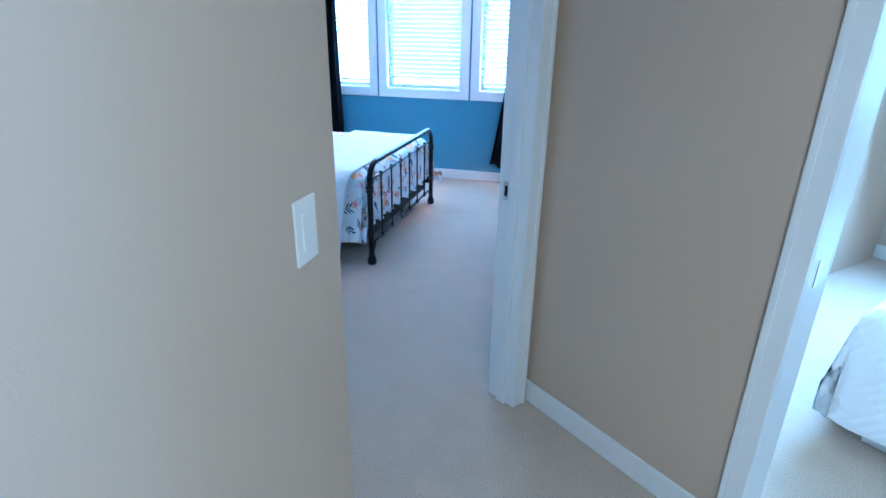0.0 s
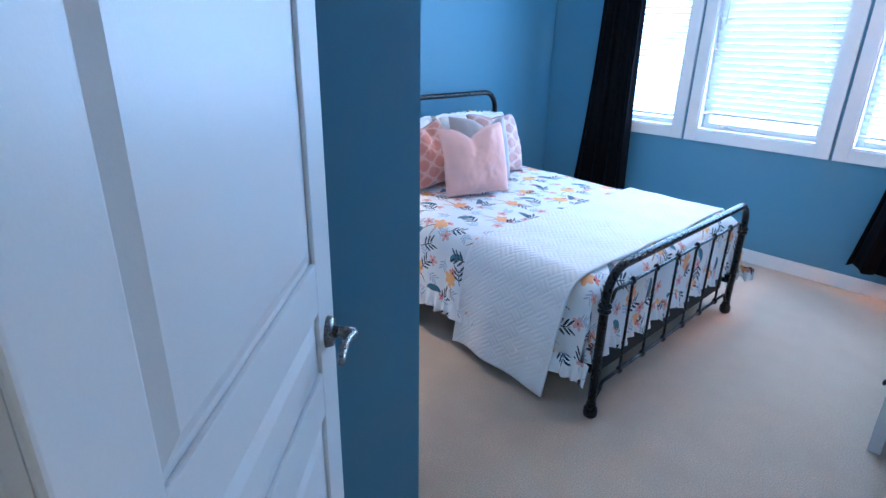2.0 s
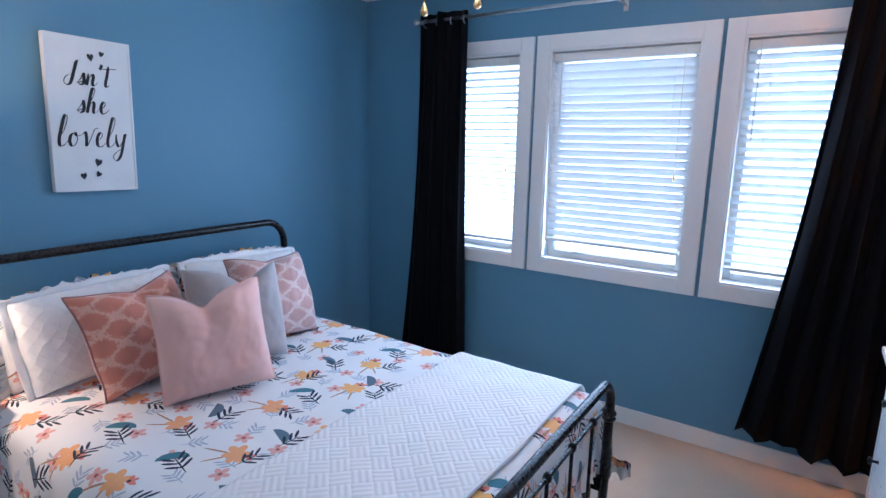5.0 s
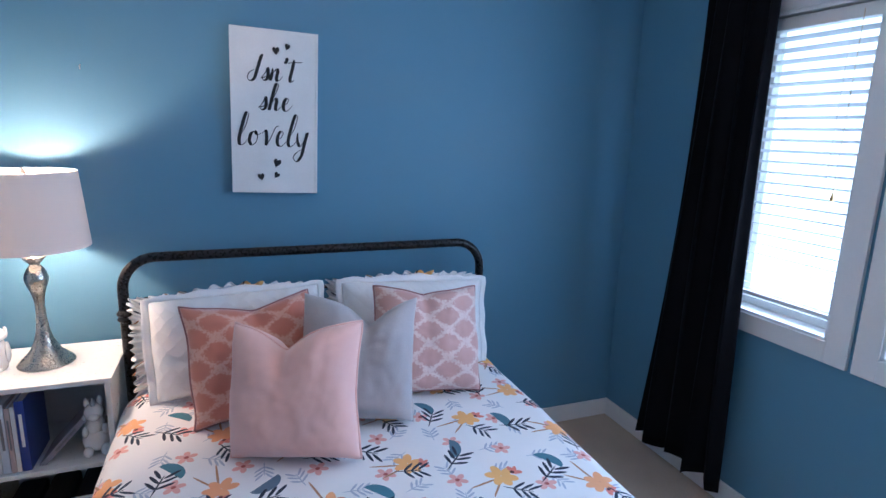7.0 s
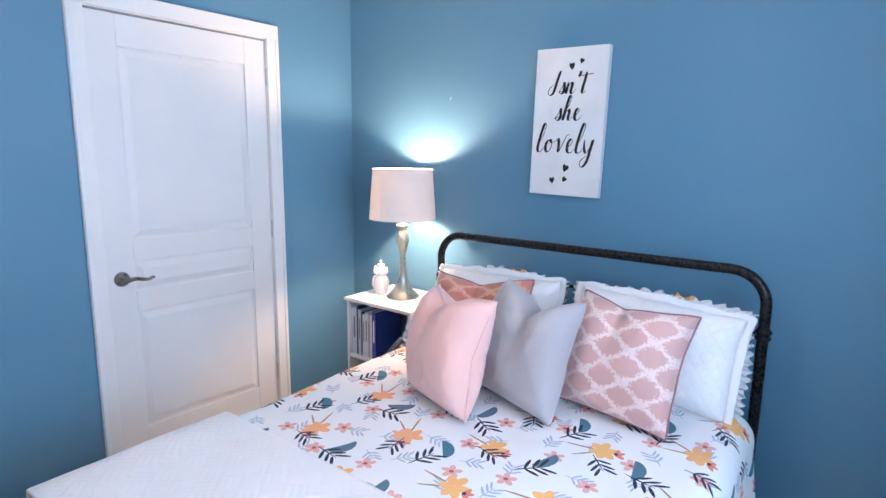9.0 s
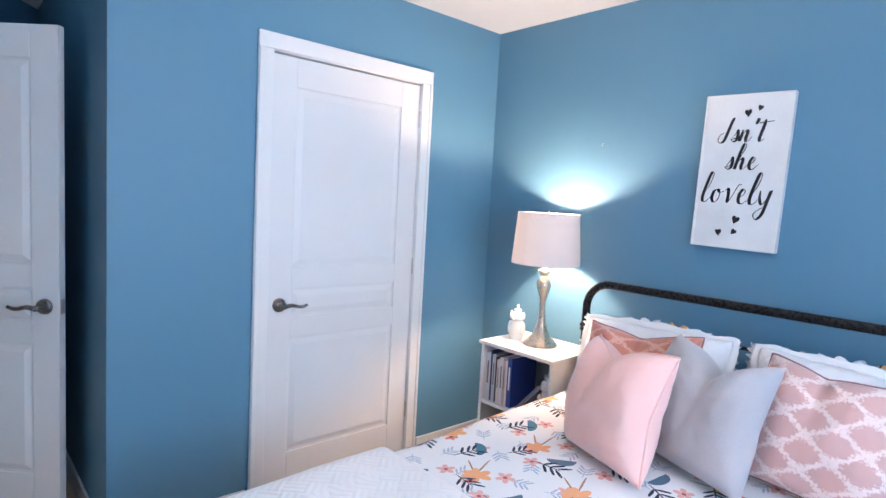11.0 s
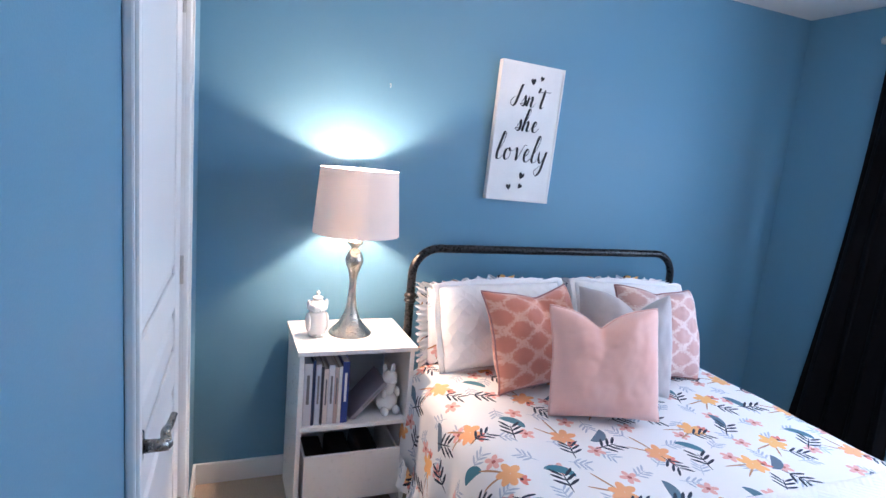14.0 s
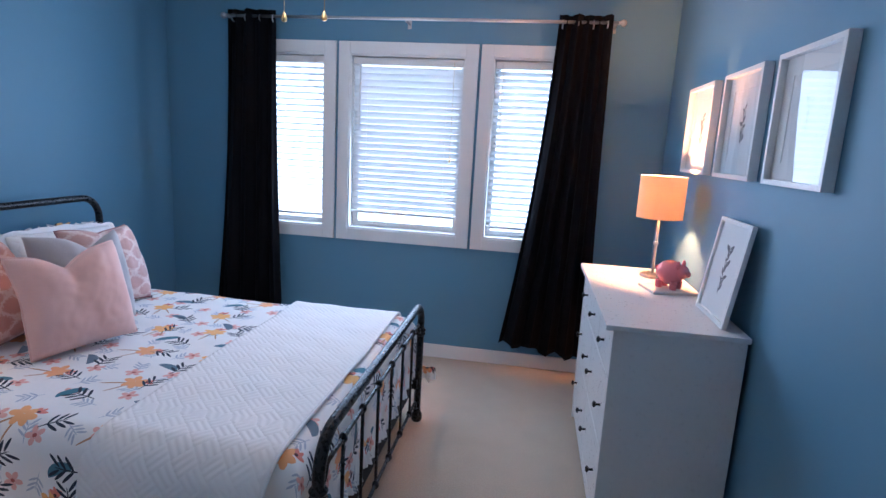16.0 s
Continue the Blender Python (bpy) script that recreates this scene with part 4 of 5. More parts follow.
BOOKS = [(0.030, 0.250, 0.20, (0.62, 0.64, 0.70)), (0.010, 0.262, 0.19, (0.03, 0.05, 0.12)), (0.020, 0.245, 0.19, (0.50, 0.56, 0.66)), (0.009, 0.235, 0.20, (0.05, 0.05, 0.07)),
         (0.016, 0.225, 0.18, (0.72, 0.66, 0.62)), (0.022, 0.240, 0.19, (0.68, 0.70, 0.74)), (0.014, 0.230, 0.18, (0.55, 0.42, 0.38)), (0.012, 0.232, 0.19, (0.75, 0.74, 0.72)), (0.026, 0.250, 0.20, (0.03, 0.06, 0.28))]
yy = NY0 + 0.032


def book(th, h, d, col, m, label, title=False):
    root = empty("book", m)
    cov = surface("book_cover", tuple(c * 0.9 for c in col), col, 0.35, big=8, fine=200, bumpy=0.05)
    bm = bmesh.new()
    add_box(bm, -d, 0, 0, 0.0016, 0, h)
    add_box(bm, -d, 0, th - 0.0016, th, 0, h)
    add_box(bm, -0.002, 0.0, 0.0016, th - 0.0016, 0, h)
    finish("cover", bm, cov, root)
    box("pages", (-d + 0.004, -0.0025, 0.0018, th - 0.0018, 0.003, h - 0.003), PAPER, root, 0)
    if th > 0.012:
        bm = bmesh.new()
        add_box(bm, 0.0004, 0.0008, th * 0.32, th * 0.68, h * 0.35, h * 0.82)
        finish("title_bar", bm, PAPER if sum(col) < 0.8 else INKGREY, root)
    return tagged(root, label, "book", group="books on the nightstand")


for th, h, d, col in BOOKS:
    hh = min(h, 0.262)
    tone = "dark blue" if sum(col) < 0.5 else "pale"
    book(th, hh, d, col, pose(NX1 - 0.03, yy, 0.424), tone + " children's book standing on the shelf")
    yy += th + 0.0015
book(0.018, 0.20, 0.17, (0.28, 0.26, 0.30), pose(NX1 - 0.05, yy + 0.012, 0.4242, -42, 0, 0), "grey book leaning on the shelf")


def unicorn(m):
    root = empty("toy_figurine", m)
    bm = bmesh.new()
    add_ball(bm, (0, 0, 0.045), 0.045, 0.9, 1.0, 1.0)
    add_ball(bm, (0.005, 0, 0.105), 0.034, 0.85, 0.9, 1.25)
    add_ball(bm, (0.018, 0, 0.155), 0.032, 1.0, 0.95, 0.95)
    add_ball(bm, (0.042, 0, 0.147), 0.018, 1.0, 1.0, 0.8)
    for s in (-1, 1):
        add_ball(bm, (0.004, s * 0.020, 0.187), 0.011, 0.6, 0.8, 1.7)
        add_ball(bm, (0.040, s * 0.026, 0.018), 0.018, 1.3, 0.9, 1.0)
        add_ball(bm, (0.030, s * 0.030, 0.092), 0.013, 1.3, 0.8, 1.6)
    add_ball(bm, (-0.018, 0, 0.13), 0.026, 0.7, 0.6, 1.8)
    finish("body", bm, PORCELAIN, root, True)
    bm = bmesh.new()
    add_lathe(bm, [(0.007, 0), (0.0045, 0.015), (0.001, 0.032)], 10, 0.028, 0, 0.182)
    finish("horn", bm, PORCELAIN, root, True)
    return tagged(root, "white porcelain animal figurine sitting on the shelf", "figurine")


unicorn(pose(NX1 - 0.10, NY1 - 0.085, 0.424, 0, 0, 10))


def owl(m):
    root = empty("owl_figurine", m)
    bm = bmesh.new()
    add_lathe(bm, smooth_profile([(0.030, 0.0), (0.034, 0.010), (0.040, 0.045), (0.036, 0.085), (0.028, 0.100)]), 24)
    finish("body", bm, PORCELAIN, root, True)
    bm = bmesh.new()
    add_lathe(bm, smooth_profile([(0.027, 0.100), (0.039, 0.112), (0.037, 0.130), (0.020, 0.145), (0.010, 0.148)]), 24)
    for s in (-1, 1):
        add_ball(bm, (0.030, s * 0.015, 0.122), 0.013, 0.5, 1, 1)
        add_ball(bm, (0.0, s * 0.036, 0.128), 0.012, 0.8, 0.6, 1.7)
    add_ball(bm, (0.040, 0, 0.113), 0.006, 1.2, 0.7, 1.2)
    finish("head", bm, PORCELAIN, root, True)
    bm = bmesh.new()
    for s in (-1, 1):
        add_ball(bm, (0.004, s * 0.037, 0.058), 0.030, 0.8, 0.3, 1.25)
        add_ball(bm, (0.030, s * 0.013, 0.006), 0.010, 1.3, 0.9, 0.6)
    finish("wings", bm, PORCELAIN, root, True)
    bm = bmesh.new()
    add_lathe(bm, smooth_profile([(0.018, 0.146), (0.020, 0.158), (0.008, 0.163), (0.005, 0.168), (0.008, 0.176), (0.002, 0.184)]), 16)
    finish("lid", bm, PORCELAIN, root, True)
    return tagged(root, "white porcelain owl jar with a lid", "jar")


owl(pose(0.225, 0.452, NZ, 0, 0, 10))


def bedside_lamp(m):
    root = empty("table_lamp", m)
    bm = bmesh.new()
    add_lathe(bm, smooth_profile([(0.086, 0.0), (0.087, 0.004), (0.080, 0.013), (0.046, 0.050), (0.025, 0.10), (0.017, 0.156), (0.0145, 0.212), (0.020, 0.252),
                                  (0.034, 0.293), (0.035, 0.313), (0.025, 0.341), (0.015, 0.356), (0.031, 0.373), (0.032, 0.383), (0.015, 0.394), (0.011, 0.425)]), 32)
    finish("base", bm, SATIN, root, True)
    bm = bmesh.new()
    n = 40
    for r0, r1, flip in ((0.172, 0.153, 1), (0.1705, 0.1515, -1)):
        grid_mesh(bm, n, 6, lambda i, j: ((r0 + (r1 - r0) * j) * math.cos(flip * i * 2 * math.pi), (r0 + (r1 - r0) * j) * math.sin(flip * i * 2 * math.pi), 0.415 + 0.256 * j))
    finish("shade", bm, SHADE, root, True)
    bm = bmesh.new()
    add_tube(bm, [(0, 0, 0.42), (0.02, 0.03, 0.46), (0.02, 0.045, 0.55), (0, 0, 0.660)], 0.0018, 6)
    add_tube(bm, [(0, 0, 0.42), (-0.02, -0.03, 0.46), (-0.02, -0.045, 0.55), (0, 0, 0.660)], 0.0018, 6)
    for q in (0.4, 2.5, 4.6):
        add_tube(bm, [(0, 0, 0.656), (0.1517 * math.cos(q), 0.1517 * math.sin(q), 0.656)], 0.0015, 6)
    add_lathe(bm, smooth_profile([(0.003, 0.654), (0.009, 0.666), (0.005, 0.676), (0.002, 0.684)]), 12)
    finish("harp", bm, SATIN, root, True)
    return tagged(root, "satin nickel table lamp with a white drum shade, lit", "lamp")


bedside_lamp(pose(0.205, 0.592, NZ))

# hook left in the wall
bm = bmesh.new()
add_tube(bm, [(0.0, 0, 0), (0.012, 0, -0.004), (0.014, 0, -0.012), (0.008, 0, -0.016)], 0.0018, 6)
tagged(finish("wall_hook", bm, HOOKM, smooth=True, m=pose(0.0, 0.745, 1.765)), "small steel picture hook in the blue wall", "hook")


# ---- sign over the bed ----
def heart(bm, x, y, s, rot):
    vs = []
    for k in range(20):
        q = 2 * math.pi * k / 20
        hx, hy = 16 * math.sin(q) ** 3, 13 * math.cos(q) - 5 * math.cos(2 * q) - 2 * math.cos(3 * q) - math.cos(4 * q)
        c, sn = math.cos(rot), math.sin(rot)
        vs.append(bm.verts.new((x + s / 32 * (hx * c * 0.75 - hy * sn), y + s / 32 * (hx * sn * 0.75 + hy * c), 0)))
    bm.faces.new(vs)


SW, SH = 0.333, 0.634
sign_m = pose(0.0, 1.4075, 1.6185) @ Matrix(((0, 0, 1, 0), (1, 0, 0, 0), (0, 1, 0, 0), (0, 0, 0, 1))) @ pose(0, 0, 0, 0, 0, -1.5)
sign = empty("wall_sign", sign_m)
bm = bmesh.new()
add_box(bm, -SW / 2, SW / 2, -SH / 2, SH / 2, 0.002, 0.032, bevel=0.003)
finish("board", bm, CANVAS, sign)
bm = bmesh.new()
for e in ((-SW / 2, -SW / 2 + 0.009, -SH / 2, SH / 2), (SW / 2 - 0.009, SW / 2, -SH / 2, SH / 2), (-SW / 2 + 0.009, SW / 2 - 0.009, SH / 2 - 0.009, SH / 2), (-SW / 2 + 0.009, SW / 2 - 0.009, -SH / 2, -SH / 2 + 0.009)):
    add_box(bm, *e, 0.032, 0.036, bevel=0.001)
finish("rim", bm, CANVAS, sign)


def stroke(bm, pts, thin=0.0016, thick=0.0064):
    """A brush stroke through points: broad where it runs down, thin where it climbs."""
    run = smooth_profile([(x + 9, y) for x, y in pts], 7)
    n, last = len(run) - 1, None
    for k, (x, y) in enumerate(run):
        a, b = run[max(k - 1, 0)], run[min(k + 1, n)]
        d = Vector((b[0] - a[0], b[1] - a[1])).normalized()
        w = thin + (thick - thin) * max(0.0, -d.y) ** 1.2
        w *= min(1.0, 0.35 + 5 * min(k, n - k) / n)
        pair = (bm.verts.new((x - 9 - d.y * w, y + d.x * w, 0)), bm.verts.new((x - 9 + d.y * w, y - d.x * w, 0)))
        if last:
            bm.faces.new((last[0], last[1], pair[1], pair[0]))
        last = pair


# cursive letters: width, then strokes in units of the small letters' height
CAPITAL_I = (0.95, [[(0.95, 2.05), (0.80, 1.85), (0.62, 1.0), (0.42, 0.12), (0.12, -0.12), (-0.12, 0.12), (0.0, 0.55), (0.35, 0.80)]])
LETTER_S = (0.72, [[(-0.05, 0.10), (0.30, 0.62), (0.42, 1.02), (0.52, 0.62), (0.50, 0.18), (0.26, -0.02), (0.08, 0.16), (0.26, 0.24), (0.72, 0.42)]])
LETTER_N = (1.05, [[(0.14, 1.0), (0.10, 0.5), (0.02, 0.0), (0.20, 0.62), (0.46, 0.98), (0.56, 0.75), (0.50, 0.20), (0.66, 0.0), (1.0, 0.42)]])
APOSTROPHE = (0.25, [[(0.16, 1.95), (0.14, 1.72), (0.02, 1.45)]])
LETTER_T = (0.75, [[(0.50, 1.85), (0.42, 1.1), (0.30, 0.25), (0.42, 0.0), (0.66, 0.22)], [(-0.02, 1.52), (0.45, 1.60), (1.20, 1.68)]])
LETTER_H = (1.05, [[(0.0, 0.25), (0.42, 1.2), (0.62, 1.95), (0.44, 2.08), (0.28, 1.4), (0.08, 0.0), (0.28, 0.65), (0.50, 0.95), (0.60, 0.70), (0.56, 0.18), (0.70, 0.0), (1.05, 0.40)]])
LETTER_E = (0.78, [[(0.0, 0.35), (0.32, 0.55), (0.46, 0.86), (0.30, 1.0), (0.12, 0.62), (0.16, 0.12), (0.42, 0.0), (0.82, 0.42)]])
LETTER_L = (0.62, [[(0.0, 0.35), (0.38, 1.2), (0.52, 1.98), (0.36, 2.10), (0.20, 1.4), (0.06, 0.45), (0.14, 0.02), (0.38, 0.06), (0.64, 0.42)]])
LETTER_O = (0.86, [[(0.46, 0.95), (0.18, 0.78), (0.10, 0.30), (0.28, 0.0), (0.54, 0.25), (0.58, 0.70), (0.44, 0.95), (0.56, 0.72), (0.92, 0.85)]])
LETTER_V = (0.92, [[(0.05, 0.85), (0.22, 1.02), (0.32, 0.60), (0.36, 0.02), (0.62, 0.60), (0.86, 1.25), (1.10, 1.30)]])
LETTER_Y = (0.90, [[(0.02, 0.95), (0.06, 0.40), (0.26, 0.02), (0.50, 0.42), (0.66, 0.98), (0.56, 0.30), (0.42, -0.60), (0.12, -1.02), (-0.12, -0.72), (0.12, -0.36), (0.62, -0.05)]])


def script(bm, letters, x, y, size, slope=0.0):
    """Sets a cursive word with its middle at x, on the line y."""
    width = sum(w for w, strokes in letters) * size
    cx = x - width / 2
    for w, strokes in letters:
        for line in strokes:
            stroke(bm, [(cx + (px + 0.10 * py) * size, y + py * size + slope * (cx - x)) for px, py in line])
        cx += w * size


bm = bmesh.new()
script(bm, [CAPITAL_I, LETTER_S, LETTER_N, APOSTROPHE, LETTER_T], -0.010, 0.125, 0.047)
script(bm, [LETTER_S, LETTER_H, LETTER_E], 0.000, 0.012, 0.049)
script(bm, [LETTER_L, LETTER_O, LETTER_V, LETTER_E, LETTER_L, LETTER_Y], -0.005, -0.128, 0.059)
finish("lettering", bm, INK, sign, m=pose(0, 0, 0.0341))
for x, y, s, r in ((0.004, 0.240, 0.036, 0.10), (0.048, 0.258, 0.028, -0.30), (0.006, -0.195, 0.040, -0.3), (-0.056, -0.252, 0.034, 0.15), (0.004, -0.245, 0.030, -0.6)):
    bm = bmesh.new()
    heart(bm, x, y, s, r)
    finish("heart", bm, INK, sign, m=pose(0, 0, 0.0345))
tagged(sign, "whitewashed wooden wall sign with black script lettering", "sign")

# ---- dresser ----
DX0, DX1, DY0, DY1, DZ = 2.875, 3.355, 1.463, 2.565, 0.885
dr = empty("dresser")
box("top", (DX0, DX1, DY0, DY1, DZ - 0.02, DZ), FURN, dr, 0.003)
bx0 = DX0 + 0.028
for y0, y1 in ((DY0 + 0.016, DY0 + 0.038), (DY1 - 0.038, DY1 - 0.016)):
    bm = bmesh.new()
    add_box(bm, bx0, DX1 - 0.004, y0, y1, 0.09, DZ - 0.02, bevel=0.002)
    add_box(bm, bx0 + 0.002, bx0 + 0.045, y0 + 0.001, y1 - 0.001, 0.0, 0.0905, bevel=0.003)
    add_box(bm, DX1 - 0.05, DX1 - 0.006, y0 + 0.001, y1 - 0.001, 0.0, 0.0905, bevel=0.003)
    finish("side_panel", bm, FURN, dr)
box("carcass", (bx0 + 0.020, DX1 - 0.01, DY0 + 0.0385, DY1 - 0.0385, 0.095, DZ - 0.022), FURN, dr, 0.001)
box("plinth", (bx0 + 0.004, bx0 + 0.0195, DY0 + 0.0385, DY1 - 0.0385, 0.05, 0.10), FURN, dr, 0.002)
zt = DZ - 0.03
rows = [(0.19, 3), (0.28, 2), (0.27, 2)]
ya, yb = DY0 + 0.041, DY1 - 0.041
for hgt, n in rows:
    for k in range(n):
        w = (yb - ya) / n
        d0, d1 = ya + k * w + 0.002, ya + (k + 1) * w - 0.002
        box("drawer", (bx0 + 0.002, bx0 + 0.0195, d0, d1, zt - hgt + 0.004, zt), FURN, dr, 0.0025)
        for ky in ([(d0 + d1) / 2] if n == 3 else [d0 + 0.09, d1 - 0.09]):
            bm = bmesh.new()
            add_lathe(bm, smooth_profile([(0.006, 0.0), (0.0045, 0.010), (0.006, 0.016), (0.0125, 0.021), (0.0125, 0.026), (0.006, 0.030)]), 14)
            finish("knob", bm, BLACKM, dr, True, pose(bx0 + 0.002, ky, zt - hgt / 2, 0, -90, 0))
    zt -= hgt + 0.002
tagged(dr, "white lacquered chest of drawers with small black knobs", "dresser")


def small_lamp(m):
    root = empty("table_lamp", m)
    bm = bmesh.new()
    add_lathe(bm, smooth_profile([(0.058, 0.0), (0.060, 0.004), (0.058, 0.014), (0.040, 0.018), (0.010, 0.020)]), 28)
    add_lathe(bm, [(0.0075, 0.018), (0.0075, 0.30)], 14)
    add_lathe(bm, smooth_profile([(0.0078, 0.16), (0.012, 0.165), (0.012, 0.175), (0.0078, 0.18)]), 14)
    add_lathe(bm, [(0.014, 0.29), (0.014, 0.345), (0.010, 0.35)], 14)
    finish("stand", bm, NICKEL, root, True)
    bm = bmesh.new()
    for r, flip in ((0.108, 1), (0.1068, -1)):
        grid_mesh(bm, 36, 4, lambda i, j: (r * math.cos(flip * i * 2 * math.pi), r * math.sin(flip * i * 2 * math.pi), 0.295 + 0.205 * j))
    finish("shade", bm, SHADE2, root, True)
    bm = bmesh.new()
    for q in (0.2, 2.3, 4.4):
        add_tube(bm, [(0.012 * math.cos(q), 0.012 * math.sin(q), 0.33), (0.1065 * math.cos(q), 0.1065 * math.sin(q), 0.31)], 0.0014, 5)
    finish("shade_ring", bm, NICKEL, root)
    return tagged(root, "brushed steel table lamp with a glowing cream shade", "lamp")


small_lamp(pose(3.205, 2.36, DZ))
box_board = box("stone_board", (-0.10, 0.10, -0.085, 0.085, 0, 0.013), MARBLE, None, 0.004, pose(3.215, 2.08, DZ, 0, 0, 12))
tagged(box_board, "pale stone board lying on the dresser", "board")


def pig(m):
    root = empty("piggy_bank", m)
    bm = bmesh.new()
    add_ball(bm, (0, 0, 0.072), 0.056, 1.10, 1.0, 0.98)
    add_ball(bm, (0.050, 0, 0.082), 0.034, 0.9, 1, 0.95)
    add_ball(bm, (0.080, 0, 0.076), 0.016, 0.6, 1.0, 0.9)
    add_ball(bm, (-0.064, 0, 0.085), 0.008, 1.0, 0.6, 1.2)
    finish("body", bm, PIGPINK, root, True)
    for x, y in ((-0.034, -0.025), (-0.034, 0.025), (0.032, -0.025), (0.032, 0.025)):
        bm = bmesh.new()
        add_lathe(bm, smooth_profile([(0.013, 0.0), (0.015, 0.006), (0.016, 0.035)]), 12, x, y)
        finish("leg", bm, PIGPINK, root, True)
    for s in (-1, 1):
        bm = bmesh.new()
        add_ball(bm, (0.044, s * 0.028, 0.112), 0.014, 0.5, 0.9, 1.4)
        finish("ear", bm, PIGPINK, root, True)
    return tagged(root, "glossy pink ceramic piggy bank on a stone board", "piggy bank")


pig(pose(3.220, 2.085, DZ + 0.013, 0, 0, -38))


# ---- framed pictures ----
def twig(bm, s, seed):
    rnd = random.Random(seed)

    def leaf(x, y, l, q):
        c, sn = math.cos(q), math.sin(q)
        vs = [bm.verts.new((x + l * (a * c - b * sn), y + l * (a * sn + b * c), 0)) for a, b in ((0, 0), (0.35, 0.2), (0.75, 0.16), (1, 0), (0.75, -0.16), (0.35, -0.2))]
        bm.faces.new(vs)
    for k in range(16):
        h = -s * 0.5 + s * k / 15
        leaf(0.02 * math.sin(k * 0.5) * s, h, s * rnd.uniform(0.14, 0.3), rnd.uniform(0.3, 1.3) if k % 2 else rnd.uniform(1.8, 2.8))
        leaf(0.02 * math.sin(k * 0.5) * s - 0.002, h - s * 0.02, s * 0.09, 1.57)


def picture(name, w, h, depth, seed, m, label, twig_size=0.13, mat_in=0.0):
    """A framed print; local x along the wall, y up, z out of the wall."""
    root = empty(name, m)
    f = 0.017
    for e in ((-w / 2, -w / 2 + f, -h / 2, h / 2), (w / 2 - f, w / 2, -h / 2, h / 2), (-w / 2 + f, w / 2 - f, h / 2 - f, h / 2), (-w / 2 + f, w / 2 - f, -h / 2, -h / 2 + f)):
        finish_frame(root, e, depth)
    box("print", (-w / 2 + f, w / 2 - f, -h / 2 + f, h / 2 - f, 0.002, 0.008), PAPER, root, 0)
    if mat_in:
        bm = bmesh.new()
        for e in ((-w / 2 + f, -w / 2 + f + mat_in, -h / 2 + f, h / 2 - f), (w / 2 - f - mat_in, w / 2 - f, -h / 2 + f, h / 2 - f), (-w / 2 + f + mat_in, w / 2 - f - mat_in, h / 2 - f - mat_in, h / 2 - f), (-w / 2 + f + mat_in, w / 2 - f - mat_in, -h / 2 + f, -h / 2 + f + mat_in)):
            add_box(bm, *e, 0.0082, 0.011)
        finish("mount", bm, PAPER, root)
    bm = bmesh.new()
    twig(bm, twig_size, seed)
    finish("drawing", bm, INKGREY, root, m=pose(0, -0.005, 0.0086))
    pane_quad("glass_pane", [(x, y, depth - 0.010) for x, y in ((f - w / 2, f - h / 2), (w / 2 - f, f - h / 2), (w / 2 - f, h / 2 - f), (f - w / 2, h / 2 - f))], root)
    return tagged(root, label, "picture", group="framed botanical prints")


def finish_frame(root, e, depth):
    bm = bmesh.new()
    add_box(bm, *e, 0.001, depth, bevel=0.0015)
    return finish("frame", bm, FURN, root)


def on_east(y, z):
    return pose(XE, y, z) @ Matrix(((0, 0, -1, 0), (-1, 0, 0, 0), (0, 1, 0, 0), (0, 0, 0, 1)))


for k, y in enumerate((2.42, 1.88, 1.355)):
    picture("picture_frame", 0.405, 0.415, 0.035, 10 + k, on_east(y, 1.612), "white framed botanical print under glass on the wall", 0.13, 0.055)
lean_m = pose(3.292, 1.690, DZ + 0.001, 0, 0, 0) @ Matrix(((0, 0, -1, 0), (-1, 0, 0, 0), (0, 1, 0, 0), (0, 0, 0, 1))) @ pose(0, 0, 0, -8, 0, 0) @ pose(0, 0.1875, 0)
picture("picture_frame", 0.32, 0.375, 0.018, 31, lean_m, "white framed floral print leaning on the dresser", 0.17)

# ---- ceiling fan ----
FX, FY = 1.68, 1.68
fan = empty("ceiling_fan", pose(FX, FY, 0))
bm = bmesh.new()
add_lathe(bm, smooth_profile([(0.065, H - 0.0005), (0.067, H - 0.03), (0.035, H - 0.05), (0.10, H - 0.07), (0.115, H - 0.10), (0.112, H - 0.16), (0.07, H - 0.185), (0.06, H - 0.20)]), 32)
finish("motor", bm, PLASTIC, fan, True)
bm = bmesh.new()
add_lathe(bm, smooth_profile([(0.055, 2.234), (0.125, 2.224), (0.158, 2.195), (0.150, 2.145), (0.090, 2.098), (0.004, 2.082)]), 32)
g = finish("light_bowl", bm, FANGLOW, fan, True)
g.visible_shadow = False
for k in range(5):
    q = 2 * math.pi * k / 5 + 0.5
    bm = bmesh.new()
    grid_mesh(bm, 10, 2, lambda i, j: (0.14 + 0.44 * i, (j - 0.5) * (0.10 + 0.04 * i) * (1 - 0.5 * max(0, i - 0.85) / 0.15), 0.008 * (j - 0.5)))
    bmesh.ops.solidify(bm, geom=bm.faces[:], thickness=0.006)
    add_box(bm, 0.09, 0.20, -0.02, 0.02, -0.004, 0.004, bevel=0.001)
    finish("blade", bm, PLASTIC, fan, False, pose(0, 0, H - 0.155, 0, 0, math.degrees(q)) @ pose(0, 0, 0, 10))
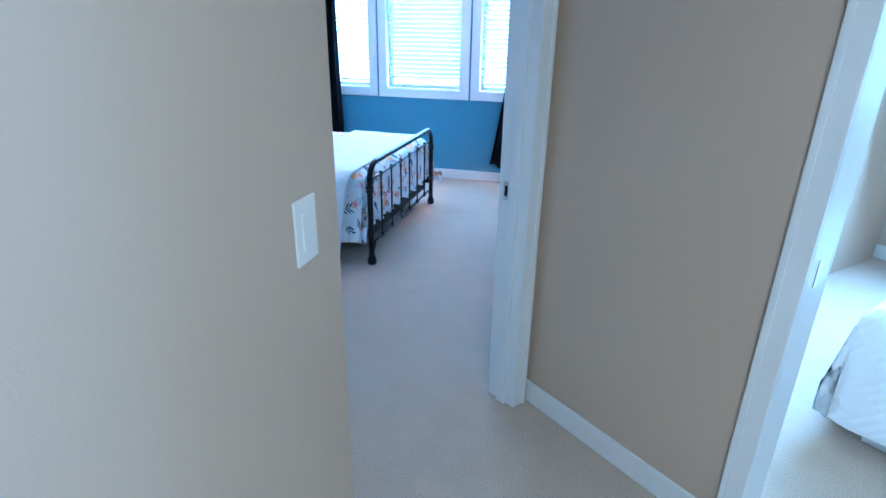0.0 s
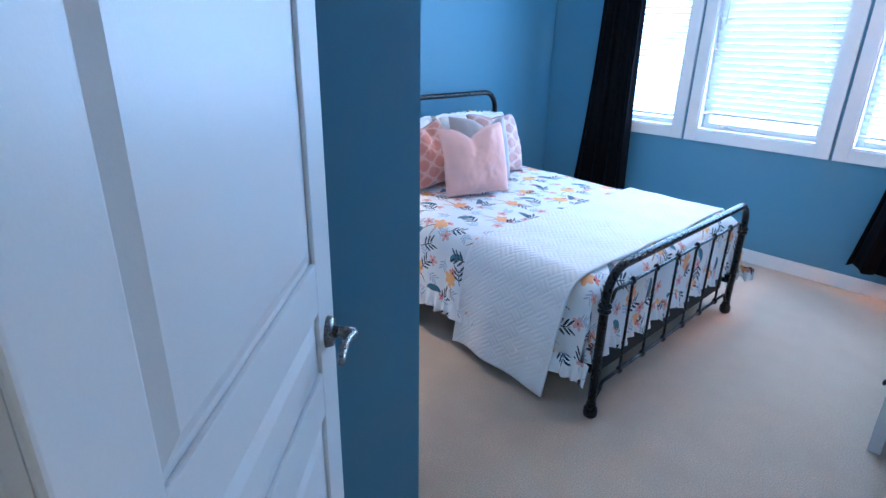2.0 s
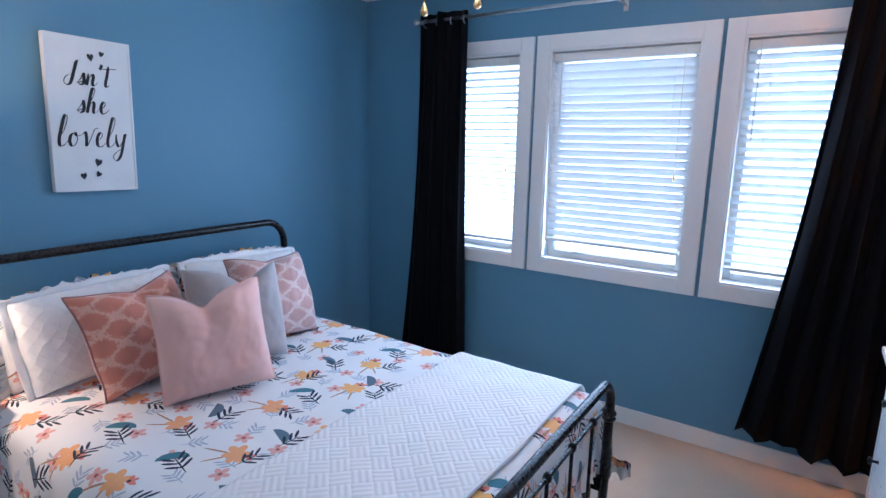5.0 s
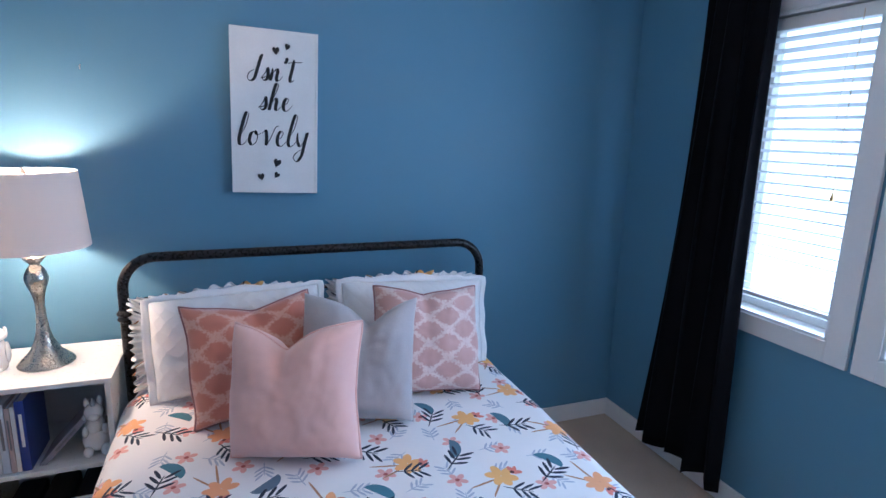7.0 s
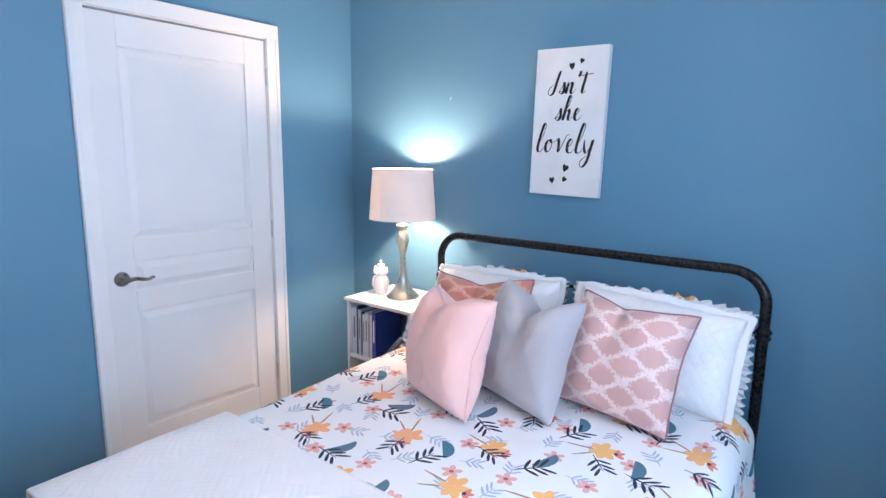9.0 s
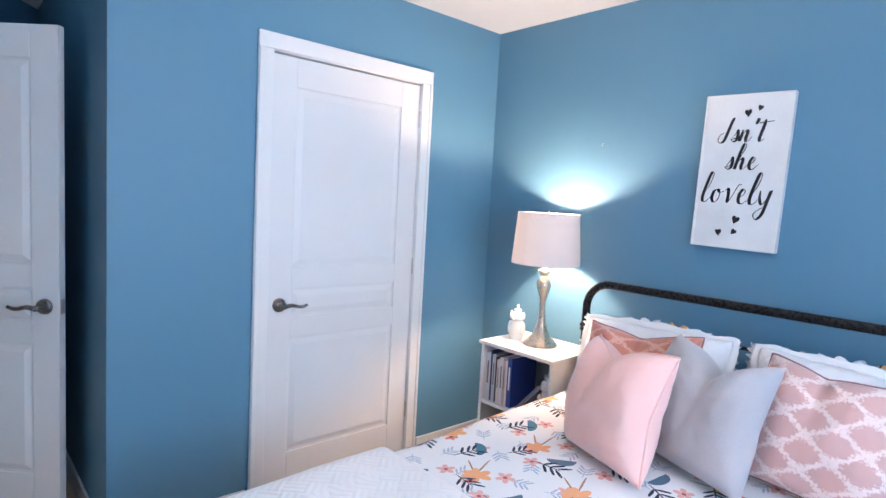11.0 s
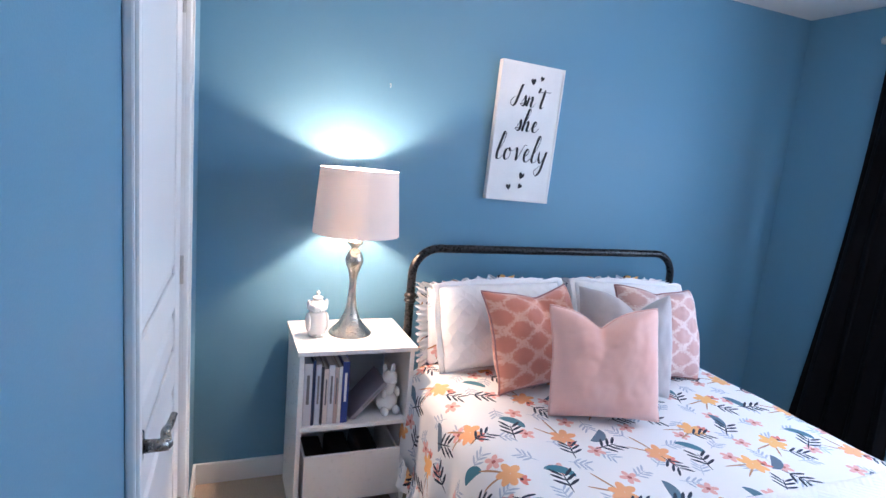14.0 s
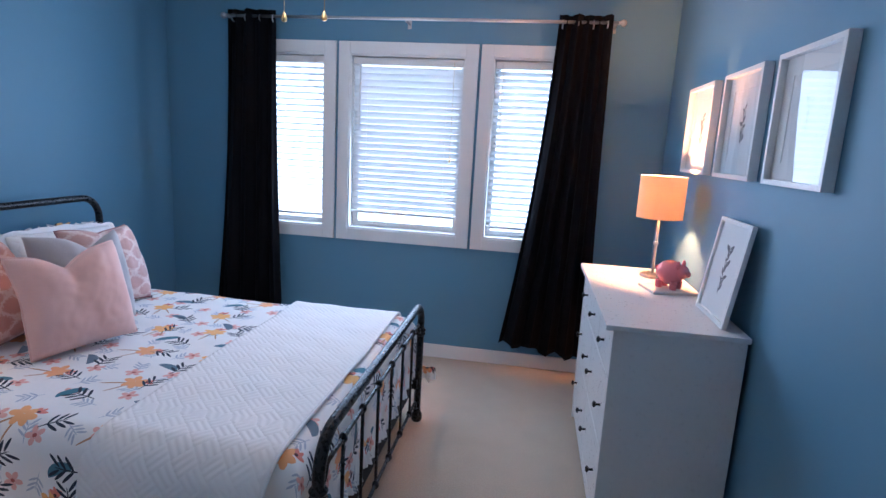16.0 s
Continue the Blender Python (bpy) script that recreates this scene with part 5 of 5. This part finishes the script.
for (x, y), z in (((-0.105, -0.01), 1.915), ((0.015, 0.10), 1.945)):
    bm = bmesh.new()
    add_tube(bm, [(x, y, 2.22), (x, y, z + 0.035)], 0.0016, 5)
    add_lathe(bm, smooth_profile([(0.002, 0.036), (0.005, 0.03), (0.012, 0.010), (0.010, 0.0), (0.003, -0.004)]), 12, x, y, z)
    finish("pull_chain", bm, BRASS, fan, True)
tagged(fan, "white ceiling fan with a lit glass bowl and pull chains", "ceiling fan")

# ---- small wall things ----
sw_m = pose(2.88, -1.464, 1.128) @ Matrix(((0, 0, 1, 0), (1, 0, 0, 0), (0, 1, 0, 0), (0, 0, 0, 1)))
sw = empty("light_switch", sw_m)
bm = bmesh.new()
add_box(bm, -0.036, 0.036, -0.058, 0.058, 0.0005, 0.006, bevel=0.002)
finish("plate", bm, PLASTIC, sw)
bm = bmesh.new()
add_box(bm, -0.017, 0.017, -0.033, 0.033, 0.0055, 0.009, bevel=0.0015)
finish("rocker", bm, PLASTIC, sw)
tagged(sw, "white plastic rocker light switch on the beige wall", "light switch")
bm = bmesh.new()
add_tube(bm, [(0, 0, 0), (0.06, 0, 0.0)], 0.006, 8)
add_ball(bm, (0.066, 0, 0), 0.010)
tagged(finish("door_stop_spring", bm, NICKEL, smooth=True, m=pose(XC + 0.019, -0.24, 0.055)), "nickel spring door stop on the baseboard", "door stop")
root = empty("hall_ceiling_light", pose(3.7, -2.7, 0))
bm = bmesh.new()
add_lathe(bm, smooth_profile([(0.19, H - 0.0005), (0.195, H - 0.02), (0.19, H - 0.035), (0.178, H - 0.04)]), 32)
finish("rim", bm, NICKEL, root, True)
tagged(root, "flush ceiling light in the hall", "ceiling light")

# the other bedroom's bed, seen past the hall doorway
ob_m = pose(4.80, 0.24, 0, 0, 0, 230)
other = empty("other_bed", ob_m)
box("mattress", (-0.5, 0.6, 0.0, 1.2, 0.2, 0.55), WHITEC, other, 0.05)
bm = bmesh.new()
grid_mesh(bm, 40, 40, lambda i, j: drape(-0.55 + 1.66 * i, -0.5 + 1.75 * j, 0.6, 0.0, 5, 0.57, 0.0, 0.03, 0.3), lambda i, j: (i, j))
finish("quilt", bm, QUILT, other, True)
box("base", (-0.45, 0.55, 0.05, 1.15, 0.0, 0.2), WHITEC, other, 0.01)
tagged(other, "bed with a pale quilted cover in the next room", "bed")
